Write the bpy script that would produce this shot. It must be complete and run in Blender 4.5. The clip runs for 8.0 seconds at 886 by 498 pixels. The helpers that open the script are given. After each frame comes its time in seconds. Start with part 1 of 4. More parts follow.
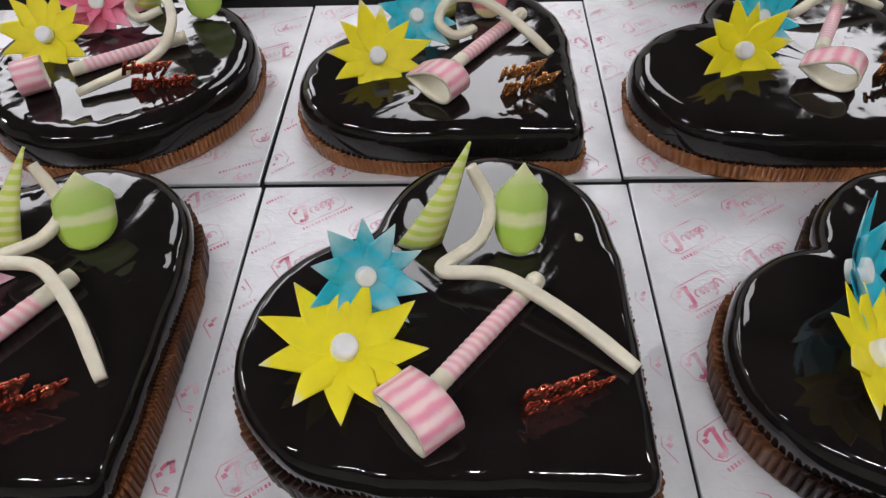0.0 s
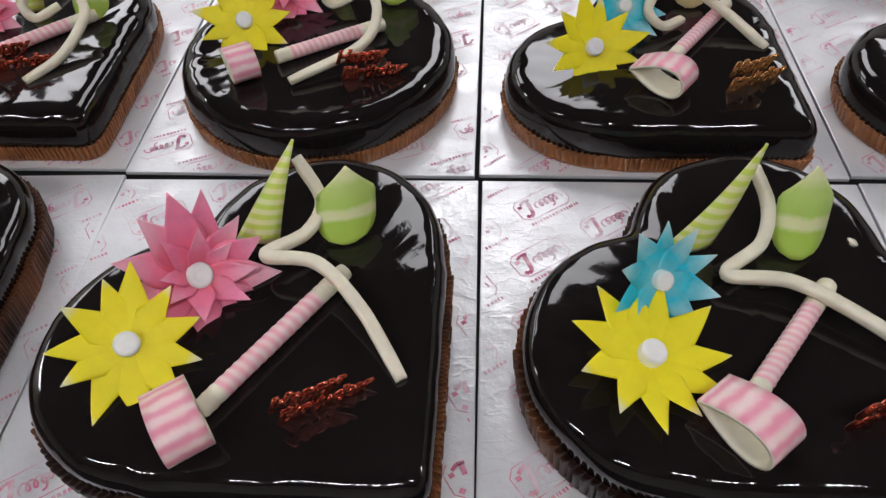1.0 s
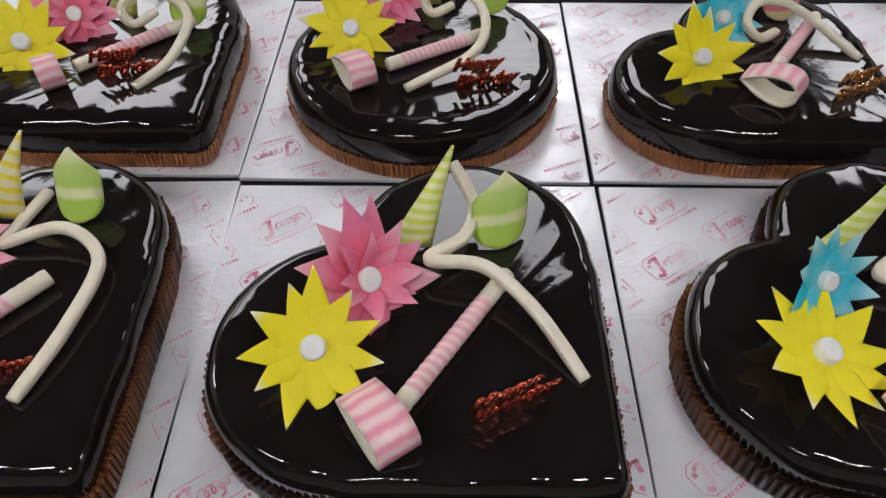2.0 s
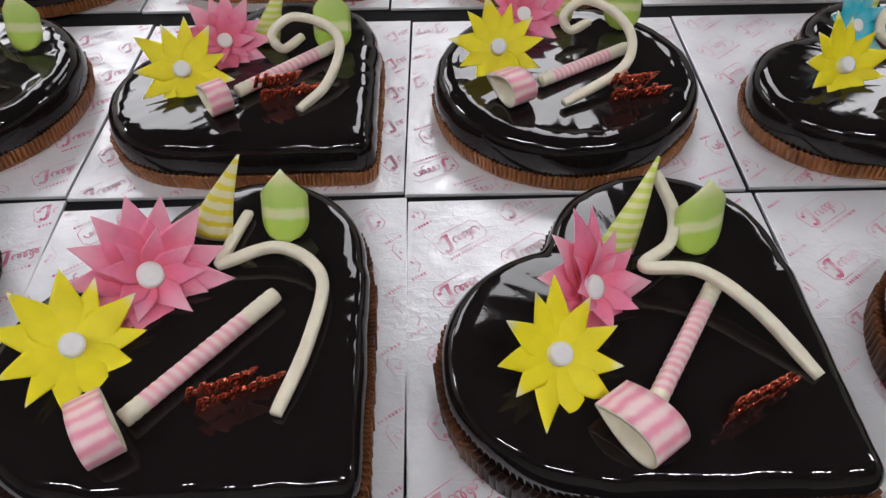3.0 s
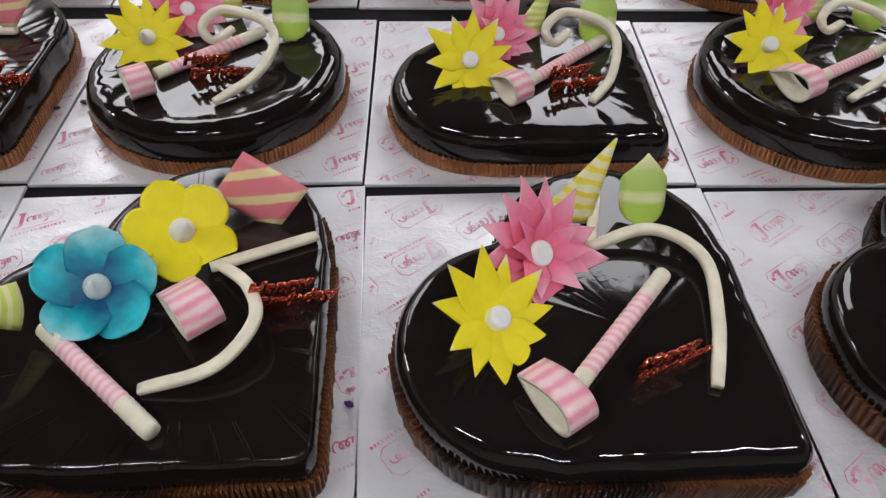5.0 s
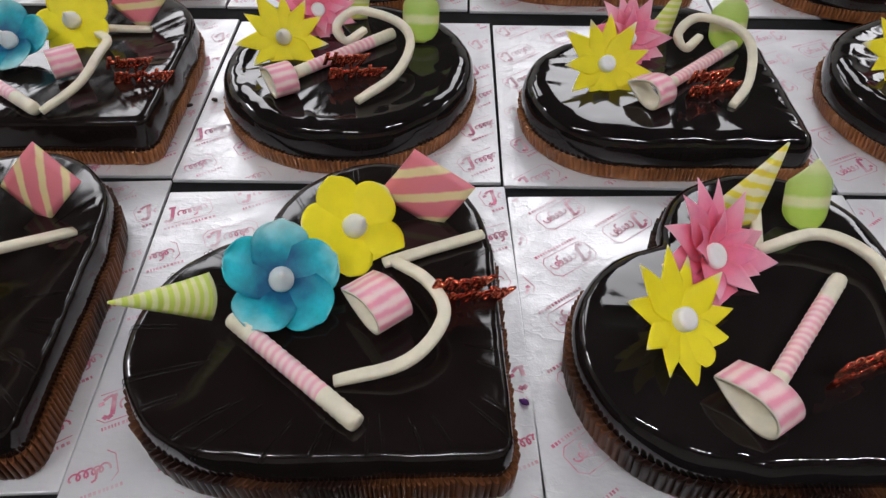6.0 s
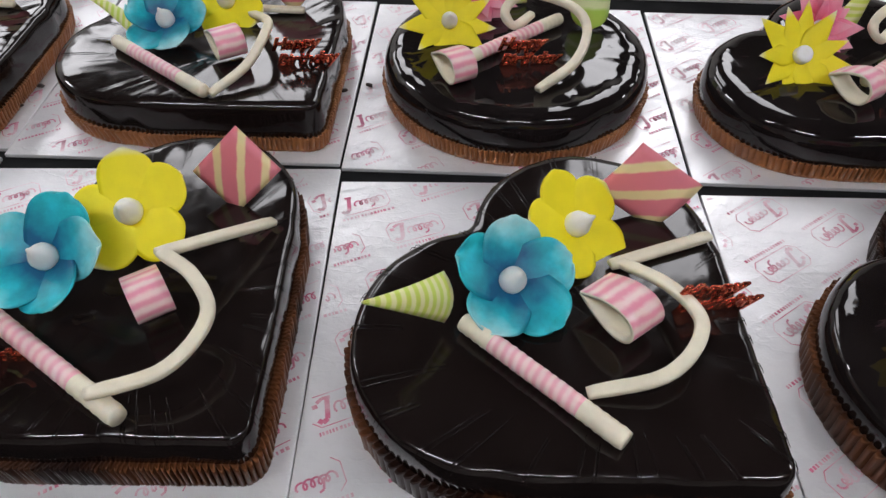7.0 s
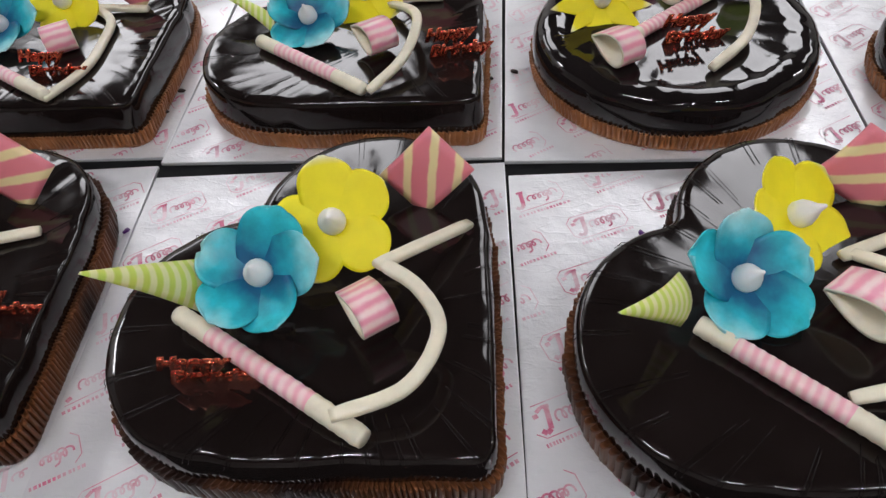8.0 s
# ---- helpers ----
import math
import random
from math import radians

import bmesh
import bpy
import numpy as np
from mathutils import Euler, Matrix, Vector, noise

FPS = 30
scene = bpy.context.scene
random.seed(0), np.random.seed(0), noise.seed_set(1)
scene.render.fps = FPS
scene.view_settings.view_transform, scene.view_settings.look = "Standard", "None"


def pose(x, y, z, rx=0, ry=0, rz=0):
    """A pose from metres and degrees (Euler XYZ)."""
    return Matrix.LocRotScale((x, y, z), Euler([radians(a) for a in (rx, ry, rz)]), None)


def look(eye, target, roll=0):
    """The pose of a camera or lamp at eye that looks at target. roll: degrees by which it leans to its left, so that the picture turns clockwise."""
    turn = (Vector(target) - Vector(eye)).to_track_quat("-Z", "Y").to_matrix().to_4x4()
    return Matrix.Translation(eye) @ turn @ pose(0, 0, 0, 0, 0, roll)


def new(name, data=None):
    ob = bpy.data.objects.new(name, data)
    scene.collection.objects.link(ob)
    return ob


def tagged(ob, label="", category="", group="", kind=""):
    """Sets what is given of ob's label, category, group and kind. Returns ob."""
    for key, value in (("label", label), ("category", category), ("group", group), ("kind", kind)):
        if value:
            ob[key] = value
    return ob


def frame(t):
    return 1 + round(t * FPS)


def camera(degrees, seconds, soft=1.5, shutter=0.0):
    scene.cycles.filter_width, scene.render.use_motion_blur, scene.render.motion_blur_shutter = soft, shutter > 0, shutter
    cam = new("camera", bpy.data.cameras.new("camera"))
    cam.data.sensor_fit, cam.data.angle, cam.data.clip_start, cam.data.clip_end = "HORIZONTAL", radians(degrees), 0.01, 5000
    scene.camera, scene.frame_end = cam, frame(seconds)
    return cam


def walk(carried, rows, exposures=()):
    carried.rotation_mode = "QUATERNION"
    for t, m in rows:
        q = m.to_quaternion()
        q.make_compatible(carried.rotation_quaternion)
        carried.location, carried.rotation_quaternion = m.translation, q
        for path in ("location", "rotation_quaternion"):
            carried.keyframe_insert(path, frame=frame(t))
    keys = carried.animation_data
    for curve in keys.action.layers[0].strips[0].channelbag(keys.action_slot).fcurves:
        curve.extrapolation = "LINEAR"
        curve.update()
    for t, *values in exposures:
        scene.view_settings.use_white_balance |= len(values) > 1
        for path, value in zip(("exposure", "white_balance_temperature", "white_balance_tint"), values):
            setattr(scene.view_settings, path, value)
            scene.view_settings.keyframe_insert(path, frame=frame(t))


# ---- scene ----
cam = camera(63.7, 8.0, soft=1.45)
PATH = [
    (0, (0.136, 0.165, 0.335), (0.004, 1.527, -1.123), -2.6),
    (0.5, (0.088, 0.162, 0.337), (-0.024, 1.52, -1.127), -0.4),
    (1, (-0.006, 0.167, 0.342), (-0.179, 1.484, -1.154), -2.9),
    (1.5, (-0.056, 0.16, 0.353), (-0.175, 1.502, -1.126), 0.2),
    (2, (-0.111, 0.152, 0.347), (-0.197, 1.495, -1.132), -0.3),
    (2.2, (-0.148, 0.147, 0.358), (-0.231, 1.515, -1.099), -1.2),
    (3.3, (-0.262, 0.131, 0.358), (-0.328, 1.506, -1.092), -1.4),
    (3.5, (-0.284, 0.128, 0.36), (-0.345, 1.51, -1.085), -0.9),
    (4, (-0.338, 0.122, 0.359), (-0.406, 1.501, -1.088), -0.9),
    (4.5, (-0.403, 0.11, 0.36), (-0.457, 1.495, -1.081), -0.6),
    (5, (-0.469, 0.107, 0.354), (-0.496, 1.506, -1.074), 0.5),
    (5.2, (-0.493, 0.098, 0.357), (-0.514, 1.499, -1.07), 1.2),
    (6.3, (-0.586, 0.098, 0.343), (-0.695, 1.51, -1.069), 0.7),
    (6.5, (-0.608, 0.099, 0.335), (-0.722, 1.507, -1.081), 1.8),
    (7, (-0.678, 0.113, 0.334), (-0.815, 1.501, -1.098), -0.0),
    (7.5, (-0.731, 0.115, 0.336), (-0.955, 1.475, -1.113), -4.1),
    (8, (-0.771, 0.126, 0.334), (-1.02, 1.453, -1.141), -6.0),
]
EXPOSURES = [(0, 0.52), (0.7, 0.47), (1.5, 0.36), (2.2, 0.42), (4, 0.41), (5, 0.47), (6.4, 0.42), (7, 0.47), (8, 0.52)]
walk(cam, [(t, look(eye, target, roll)) for t, eye, target, roll in PATH], EXPOSURES)

# ---- world and large lights ----
world = bpy.data.worlds.new("world")
scene.world = world
world.use_nodes = True
world.node_tree.nodes["Background"].inputs["Color"].default_value = (0.6, 0.7, 0.9, 1)
world.node_tree.nodes["Background"].inputs["Strength"].default_value = 0.05

CEILING = 1.75          # above the table top
FLOOR = -0.88
STRIP_POWER, PANEL_POWER, SPOT_POWER = 4.9, 31.0, 205.0   # radiance of the diffusers
# strips at x 1.8 and -3.1: added, unseen, to brighten the end foil
LIGHTS = [(0.0, 2.8, 0.62, 1.8, "STRIP"), (-1.78, 3.1, 0.74, 1.6, "STRIP"), (1.8, 3.2, 0.56, 1.1, "STRIP"), (-3.1, 3.2, 0.7, 1.5, "STRIP"), 
          (2.5, 1.5, 0.35, 0.35, "PANEL"), (-3.2, 1.5, 0.35, 0.35, "PANEL")]
# rows of small downlights behind the walk
LIGHTS += [(x0 + k * 0.155, y0, 0.07, 0.05, "SPOT") for x0, y0 in ((-1.63, -0.35), (0.32, -0.35), (-0.68, -1.0)) for k in range(4)]
CRUMBS_PURPLE = [(-0.526, 0.327), (-0.959, 0.268), (-1.044, 0.432), (-0.703, 0.444)]
CRUMBS_BROWN = [(-1.075, 0.629), (-1.064, 0.592), (-1.067, 0.563), (-0.810, 0.610), (-0.790, 0.620)]


# ---- materials ----
def material(name, color=(0.8, 0.8, 0.8), rough=0.5, metal=0.0, **more):
    m = bpy.data.materials.new(name)
    m.use_nodes = True
    b = m.node_tree.nodes["Principled BSDF"]
    b.inputs["Base Color"].default_value = (*color, 1)
    b.inputs["Roughness"].default_value = rough
    b.inputs["Metallic"].default_value = metal
    for key, value in more.items():
        b.inputs[key.replace("_", " ")].default_value = value
    return m, m.node_tree.nodes, m.node_tree.links, b


def add(nodes, kind, **values):
    n = nodes.new(kind)
    for key, value in values.items():
        n.inputs[key.replace("_", " ")].default_value = value
    return n


def noise_of(nodes, links, scale, detail=4.0, rough=0.55, coords="Object", stretch=None, shift=False):
    tc = nodes.new("ShaderNodeTexCoord")
    n = add(nodes, "ShaderNodeTexNoise", Scale=scale, Detail=detail, Roughness=rough)
    if stretch or shift:
        mp = nodes.new("ShaderNodeMapping")
        mp.inputs["Scale"].default_value = stretch or (1, 1, 1)
        links.new(tc.outputs[coords], mp.inputs["Vector"])
        if shift:
            oi = nodes.new("ShaderNodeObjectInfo")
            sc = nodes.new("ShaderNodeVectorMath")
            sc.operation = "SCALE"
            sc.inputs[0].default_value = (7.0, 3.0, 5.0)
            links.new(oi.outputs["Random"], sc.inputs["Scale"])
            links.new(sc.outputs[0], mp.inputs["Location"])
        links.new(mp.outputs["Vector"], n.inputs["Vector"])
    else:
        links.new(tc.outputs[coords], n.inputs["Vector"])
    return n.outputs["Fac"]


def ramp(nodes, links, fac, stops):
    r = nodes.new("ShaderNodeValToRGB")
    els = r.color_ramp.elements
    while len(els) < len(stops):
        els.new(0.5)
    for e, (p, c) in zip(els, stops):
        e.position, e.color = p, (*c, 1)
    links.new(fac, r.inputs["Fac"])
    return r.outputs["Color"]


def bump_from(nodes, links, b, fac, strength, distance, under=None):
    bp = add(nodes, "ShaderNodeBump", Strength=strength, Distance=distance)
    links.new(fac, bp.inputs["Height"])
    if under is not None:
        links.new(under, bp.inputs["Normal"])
    links.new(bp.outputs["Normal"], b.inputs["Normal"])
    return bp.outputs["Normal"]


def map_range(nodes, links, fac, a, b, c, d):
    n = add(nodes, "ShaderNodeMapRange", From_Min=a, From_Max=b, To_Min=c, To_Max=d)
    links.new(fac, n.inputs["Value"])
    return n.outputs["Result"]


def glaze_material(name, color, dull=(0.035, 0.12)):
    """Dark chocolate mirror glaze, a little uneven; dull: its roughness from clear to worn patches."""
    m, n, l, b = material(name, color, 0.06, 0.0, Specular_IOR_Level=0.42)
    l.new(ramp(n, l, noise_of(n, l, 35, shift=True), [(0.3, color), (0.8, tuple(c * 1.6 for c in color))]), b.inputs["Base Color"])
    l.new(map_range(n, l, noise_of(n, l, 60, 5, shift=True), 0.4, 0.8, *dull), b.inputs["Roughness"])
    first = bump_from(n, l, b, noise_of(n, l, 22, 2, shift=True), 0.06, 0.004)
    bump_from(n, l, b, map_range(n, l, noise_of(n, l, 150, 3, shift=True), 0.56, 0.76, 0, 1), 0.018, 0.0015, first)
    return m


def foil_material():
    """Creased silver foil under a clear film."""
    m, n, l, b = material("silver_foil", (0.80, 0.80, 0.81), 0.4, 0.42)
    l.new(ramp(n, l, noise_of(n, l, 14, 5, shift=True), [(0.3, (0.76, 0.76, 0.78)), (0.7, (0.92, 0.92, 0.93))]), b.inputs["Base Color"])
    l.new(map_range(n, l, noise_of(n, l, 40, 5, shift=True), 0.3, 0.7, 0.28, 0.52), b.inputs["Roughness"])
    big = bump_from(n, l, b, noise_of(n, l, 15, 3, 0.55, stretch=(1.0, 1.4, 1.0), shift=True), 0.36, 0.006)
    fine = bump_from(n, l, b, noise_of(n, l, 95, 5, 0.68, shift=True), 0.42, 0.0012, big)
    ridge = n.new("ShaderNodeMath")
    ridge.operation = "ABSOLUTE"
    l.new(map_range(n, l, noise_of(n, l, 32, 2, 0.5, stretch=(1.0, 2.2, 1.0), shift=True), 0.0, 1.0, -1.0, 1.0), ridge.inputs[0])
    bump_from(n, l, b, map_range(n, l, ridge.outputs[0], 0.0, 0.06, 1.0, 0.0), 0.10, 0.0012, fine)
    return m


def paste_material(name, color, rough=0.42, vary=0.08, pale=None, inner=None, start=1.2, reach=(0.5, 1.15), tip=None):
    """Moulded white-chocolate paste; pale: the colour that shows towards the petals' rims."""
    m, n, l, b = material(name, color, rough, 0.0, Subsurface_Weight=0.12, Subsurface_Scale=0.004)
    b.inputs["Subsurface Radius"].default_value = (1.0, 0.7, 0.5)
    lo, hi = (tuple(max(0.0, min(1.0, c * k)) for c in color) for k in (1 - vary, 1 + vary))
    col = ramp(n, l, noise_of(n, l, 90, 4), [(0.3, lo), (0.7, hi)])
    if pale:
        uv = n.new("ShaderNodeUVMap")
        sep = n.new("ShaderNodeSeparateXYZ")
        l.new(uv.outputs["UV"], sep.inputs["Vector"])
        oi = n.new("ShaderNodeObjectInfo")
        k = n.new("ShaderNodeMath")
        k.operation = "MULTIPLY_ADD"
        l.new(oi.outputs["Random"], k.inputs[0])
        k.inputs[1].default_value = 0.5
        l.new(sep.outputs["Y"], k.inputs[2])
        n2 = n.new("ShaderNodeMath")
        n2.operation = "MULTIPLY_ADD"
        l.new(noise_of(n, l, 70, 3), n2.inputs[0])
        n2.inputs[1].default_value = 0.5
        l.new(k.outputs[0], n2.inputs[2])
        mix = n.new("ShaderNodeMix")
        mix.data_type = "RGBA"
        l.new(map_range(n, l, n2.outputs[0], start, start + 0.58, 0.0, 0.85), mix.inputs["Factor"])
        l.new(col, mix.inputs["A"])
        mix.inputs["B"].default_value = (*pale, 1)
        col = mix.outputs["Result"]
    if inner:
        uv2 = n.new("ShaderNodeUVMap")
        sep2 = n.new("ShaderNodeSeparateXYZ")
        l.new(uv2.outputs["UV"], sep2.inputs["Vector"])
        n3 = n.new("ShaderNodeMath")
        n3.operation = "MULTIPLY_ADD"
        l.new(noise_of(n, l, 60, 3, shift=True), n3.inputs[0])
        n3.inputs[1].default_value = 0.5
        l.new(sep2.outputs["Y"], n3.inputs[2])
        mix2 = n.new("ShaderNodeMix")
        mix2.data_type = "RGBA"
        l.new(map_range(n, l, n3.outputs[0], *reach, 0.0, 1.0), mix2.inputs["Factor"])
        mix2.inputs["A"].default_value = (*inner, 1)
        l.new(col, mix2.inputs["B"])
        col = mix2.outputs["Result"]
    if tip:
        uv3 = n.new("ShaderNodeUVMap")
        sep3 = n.new("ShaderNodeSeparateXYZ")
        l.new(uv3.outputs["UV"], sep3.inputs["Vector"])
        oi3 = n.new("ShaderNodeObjectInfo")
        k3 = n.new("ShaderNodeMath")
        k3.operation = "MULTIPLY_ADD"
        l.new(oi3.outputs["Random"], k3.inputs[0])
        k3.inputs[1].default_value = 0.22
        l.new(sep3.outputs["Y"], k3.inputs[2])
        mix3 = n.new("ShaderNodeMix")
        mix3.data_type = "RGBA"
        l.new(map_range(n, l, k3.outputs[0], 0.96, 1.14, 0.0, 1.0), mix3.inputs["Factor"])
        l.new(col, mix3.inputs["A"])
        mix3.inputs["B"].default_value = (*tip, 1)
        col = mix3.outputs["Result"]
    l.new(col, b.inputs["Base Color"])
    bump_from(n, l, b, noise_of(n, l, 320, 4), 0.15, 0.0006)
    return m


def striped_material(name, a, c, bands, soft=0.12, slant=0.0, mid=0.5, wave=0.14):
    """Two pastes marbled in bands along UV's v."""
    m, n, l, b = material(name, a, 0.38, 0.0, Subsurface_Weight=0.1, Subsurface_Scale=0.004)
    uv = n.new("ShaderNodeUVMap")
    sep = n.new("ShaderNodeSeparateXYZ")
    l.new(uv.outputs["UV"], sep.inputs["Vector"])
    sl = n.new("ShaderNodeMath")
    sl.operation = "MULTIPLY_ADD"
    l.new(sep.outputs["X"], sl.inputs[0])
    sl.inputs[1].default_value = slant
    l.new(sep.outputs["Y"], sl.inputs[2])
    wob = n.new("ShaderNodeMath")
    wob.operation = "MULTIPLY_ADD"
    l.new(noise_of(n, l, 120, 3), wob.inputs[0])
    wob.inputs[1].default_value = wave / max(bands, 1)
    l.new(sl.outputs[0], wob.inputs[2])
    s = n.new("ShaderNodeMath")
    s.operation = "MULTIPLY"
    l.new(wob.outputs[0], s.inputs[0])
    s.inputs[1].default_value = bands * 2 * math.pi
    sn = n.new("ShaderNodeMath")
    sn.operation = "SINE"
    l.new(s.outputs[0], sn.inputs[0])
    l.new(ramp(n, l, map_range(n, l, sn.outputs[0], -1, 1, 0, 1), [(mid - soft, a), (mid + soft, c)]), b.inputs["Base Color"])
    bump_from(n, l, b, noise_of(n, l, 300, 3), 0.12, 0.0006)
    return m


def banded_material(name, stops):
    """Bands of paste along UV's v, with soft, slightly wavy borders."""
    m, n, l, b = material(name, stops[0][1], 0.38, 0.0, Subsurface_Weight=0.1, Subsurface_Scale=0.004)
    uv = n.new("ShaderNodeUVMap")
    sep = n.new("ShaderNodeSeparateXYZ")
    l.new(uv.outputs["UV"], sep.inputs["Vector"])
    wob = n.new("ShaderNodeMath")
    wob.operation = "MULTIPLY_ADD"
    l.new(noise_of(n, l, 110, 3, shift=True), wob.inputs[0])
    wob.inputs[1].default_value = 0.08
    l.new(sep.outputs["Y"], wob.inputs[2])
    l.new(ramp(n, l, wob.outputs[0], stops), b.inputs["Base Color"])
    bump_from(n, l, b, noise_of(n, l, 300, 3), 0.12, 0.0006)
    return m


GLAZE = glaze_material("chocolate_mirror_glaze", (0.0085, 0.0066, 0.0066))
GANACHE = glaze_material("brushed_chocolate_ganache", (0.0082, 0.0056, 0.0052), (0.07, 0.20))
FOIL = foil_material()
PRINT, n_, l_, b_ = material("magenta_print", (0.62, 0.06, 0.17), 0.5)
l_.new(ramp(n_, l_, noise_of(n_, l_, 55, 4), [(0.37, (0.68, 0.17, 0.29)), (0.56, (0.84, 0.68, 0.73))]), b_.inputs["Base Color"])
# farther boards' print: faded in patches, overexposure paling also put into its magenta
FADED_GLARE_PRINT, n_, l_, b_ = material("faded_glare_magenta_print", (0.80, 0.45, 0.55), 0.5)
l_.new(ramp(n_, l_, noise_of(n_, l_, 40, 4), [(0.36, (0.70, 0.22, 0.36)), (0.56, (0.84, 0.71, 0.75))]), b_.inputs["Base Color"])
# front row's card: glaze stain and the away-facing sides' shade in one dark brown
DARK_PLEAT, n_, l_, b_ = material("stained_shaded_pleated_card", (0.12, 0.045, 0.02), 0.42, 0.0, Specular_IOR_Level=0.2)
l_.new(ramp(n_, l_, noise_of(n_, l_, 14, 2), [(0.42, (0.016, 0.006, 0.004)), (0.68, (0.19, 0.066, 0.023))]), b_.inputs["Base Color"])
PLEAT, n_, l_, b_ = material("pleated_brown_card", (0.22, 0.085, 0.03), 0.28, 0.0, Specular_IOR_Level=0.5)
l_.new(ramp(n_, l_, noise_of(n_, l_, 40, 4), [(0.3, (0.19, 0.064, 0.019)), (0.7, (0.39, 0.155, 0.055))]), b_.inputs["Base Color"])
CREAM = paste_material("white_chocolate", (0.80, 0.74, 0.58), 0.45)
WHITE = paste_material("white_fondant", (0.86, 0.86, 0.84), 0.5, 0.04)
YELLOW = paste_material("yellow_paste", (0.95, 0.79, 0.005), 0.58, 0.04, None, tip=(0.86, 0.82, 0.52))
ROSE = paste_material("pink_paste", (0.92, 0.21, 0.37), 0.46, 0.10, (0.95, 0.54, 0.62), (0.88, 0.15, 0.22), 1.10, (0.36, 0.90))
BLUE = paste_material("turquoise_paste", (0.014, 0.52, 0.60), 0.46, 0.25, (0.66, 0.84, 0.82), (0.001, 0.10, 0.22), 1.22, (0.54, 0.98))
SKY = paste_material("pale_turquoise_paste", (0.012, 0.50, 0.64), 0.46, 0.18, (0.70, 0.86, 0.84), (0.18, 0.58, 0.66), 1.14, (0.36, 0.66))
PINK_TWIST = striped_material("pink_twisted_chocolate", (0.90, 0.66, 0.64), (0.85, 0.43, 0.49), 20.0, 0.4, 0.05, 0.5, 0.35)
GREEN_STRIPE = striped_material("green_striped_chocolate", (0.62, 0.74, 0.12), (0.80, 0.82, 0.42), 10.0, 0.22)
LEMON_STRIPE = striped_material("lemon_striped_chocolate", (0.84, 0.72, 0.06), (0.86, 0.82, 0.50), 7.0, 0.18, 0.0, 0.40, 0.6)
GREEN_BAND = banded_material("green_banded_chocolate", [(0.0, (0.52, 0.70, 0.12)), (0.33, (0.48, 0.70, 0.11)), (0.39, (0.80, 0.84, 0.46)), (0.47, (0.80, 0.84, 0.46)),
                             (0.53, (0.48, 0.70, 0.14)), (0.80, (0.56, 0.74, 0.22)), (0.93, (0.80, 0.84, 0.46))])
ROSE_UP = striped_material("rose_upright_banded_chocolate", (0.82, 0.24, 0.29), (0.90, 0.74, 0.40), 1.9, 0.10, 1.0, 0.74, 0.12)
ROSE_FLAT = striped_material("rose_level_banded_chocolate", (0.82, 0.24, 0.29), (0.90, 0.74, 0.40), 1.6, 0.10, -1.0, 0.74, 0.12)
ROSE_BAND = striped_material("rose_banded_chocolate", (0.82, 0.24, 0.29), (0.90, 0.74, 0.40), 2.0, 0.08, 0.0, 0.66, 0.3)
GLITTER, n_, l_, b_ = material("copper_red_plastic", (0.42, 0.035, 0.02), 0.2, 0.95)
l_.new(ramp(n_, l_, noise_of(n_, l_, 900, 2), [(0.42, (0.34, 0.016, 0.012)), (0.62, (0.80, 0.24, 0.13))]), b_.inputs["Base Color"])
bump_from(n_, l_, b_, noise_of(n_, l_, 620, 2), 0.55, 0.0010)
GOLD, n_, l_, b_ = material("copper_gold_plastic", (0.60, 0.28, 0.08), 0.2, 0.85)
l_.new(ramp(n_, l_, noise_of(n_, l_, 900, 2), [(0.4, (0.42, 0.10, 0.03)), (0.62, (0.78, 0.46, 0.16))]), b_.inputs["Base Color"])
bump_from(n_, l_, b_, noise_of(n_, l_, 620, 2), 0.55, 0.0010)
PURPLE = paste_material("purple_crumb", (0.09, 0.015, 0.16), 0.3)
CRUMB = paste_material("chocolate_crumb", (0.02, 0.009, 0.006), 0.35)
STEEL, n_, l_, b_ = material("dark_rubber_top", (0.010, 0.010, 0.011), 0.8, 0.0, Specular_IOR_Level=0.15)
l_.new(map_range(n_, l_, noise_of(n_, l_, 30, 5), 0.3, 0.7, 0.7, 0.95), b_.inputs["Roughness"])
WALL, n_, l_, b_ = material("grey_wall_paint", (0.5, 0.48, 0.46), 0.8)
l_.new(ramp(n_, l_, noise_of(n_, l_, 3), [(0.3, (0.46, 0.44, 0.42)), (0.7, (0.54, 0.52, 0.50))]), b_.inputs["Base Color"])
DARK, n_, l_, b_ = material("dark_ceiling_paint", (0.10, 0.10, 0.11), 0.8)
l_.new(ramp(n_, l_, noise_of(n_, l_, 3), [(0.3, (0.034, 0.032, 0.032)), (0.7, (0.048, 0.046, 0.045))]), b_.inputs["Base Color"])
TILE, n_, l_, b_ = material("floor_tile", (0.4, 0.38, 0.35), 0.4)
l_.new(ramp(n_, l_, noise_of(n_, l_, 5), [(0.3, (0.35, 0.33, 0.30)), (0.7, (0.45, 0.43, 0.40))]), b_.inputs["Base Color"])
def lamp_material(name, power):
    m = bpy.data.materials.new(name)
    m.use_nodes = True
    m.node_tree.nodes.remove(m.node_tree.nodes["Principled BSDF"])
    em = m.node_tree.nodes.new("ShaderNodeEmission")
    em.inputs["Color"].default_value = (0.966, 0.955, 0.998, 1)
    em.inputs["Strength"].default_value = power
    m.node_tree.links.new(em.outputs[0], m.node_tree.nodes["Material Output"].inputs["Surface"])
    return m


LAMPS = {"STRIP": lamp_material("strip_diffuser", STRIP_POWER), "PANEL": lamp_material("panel_diffuser", PANEL_POWER), "SPOT": lamp_material("spot_diffuser", SPOT_POWER)}


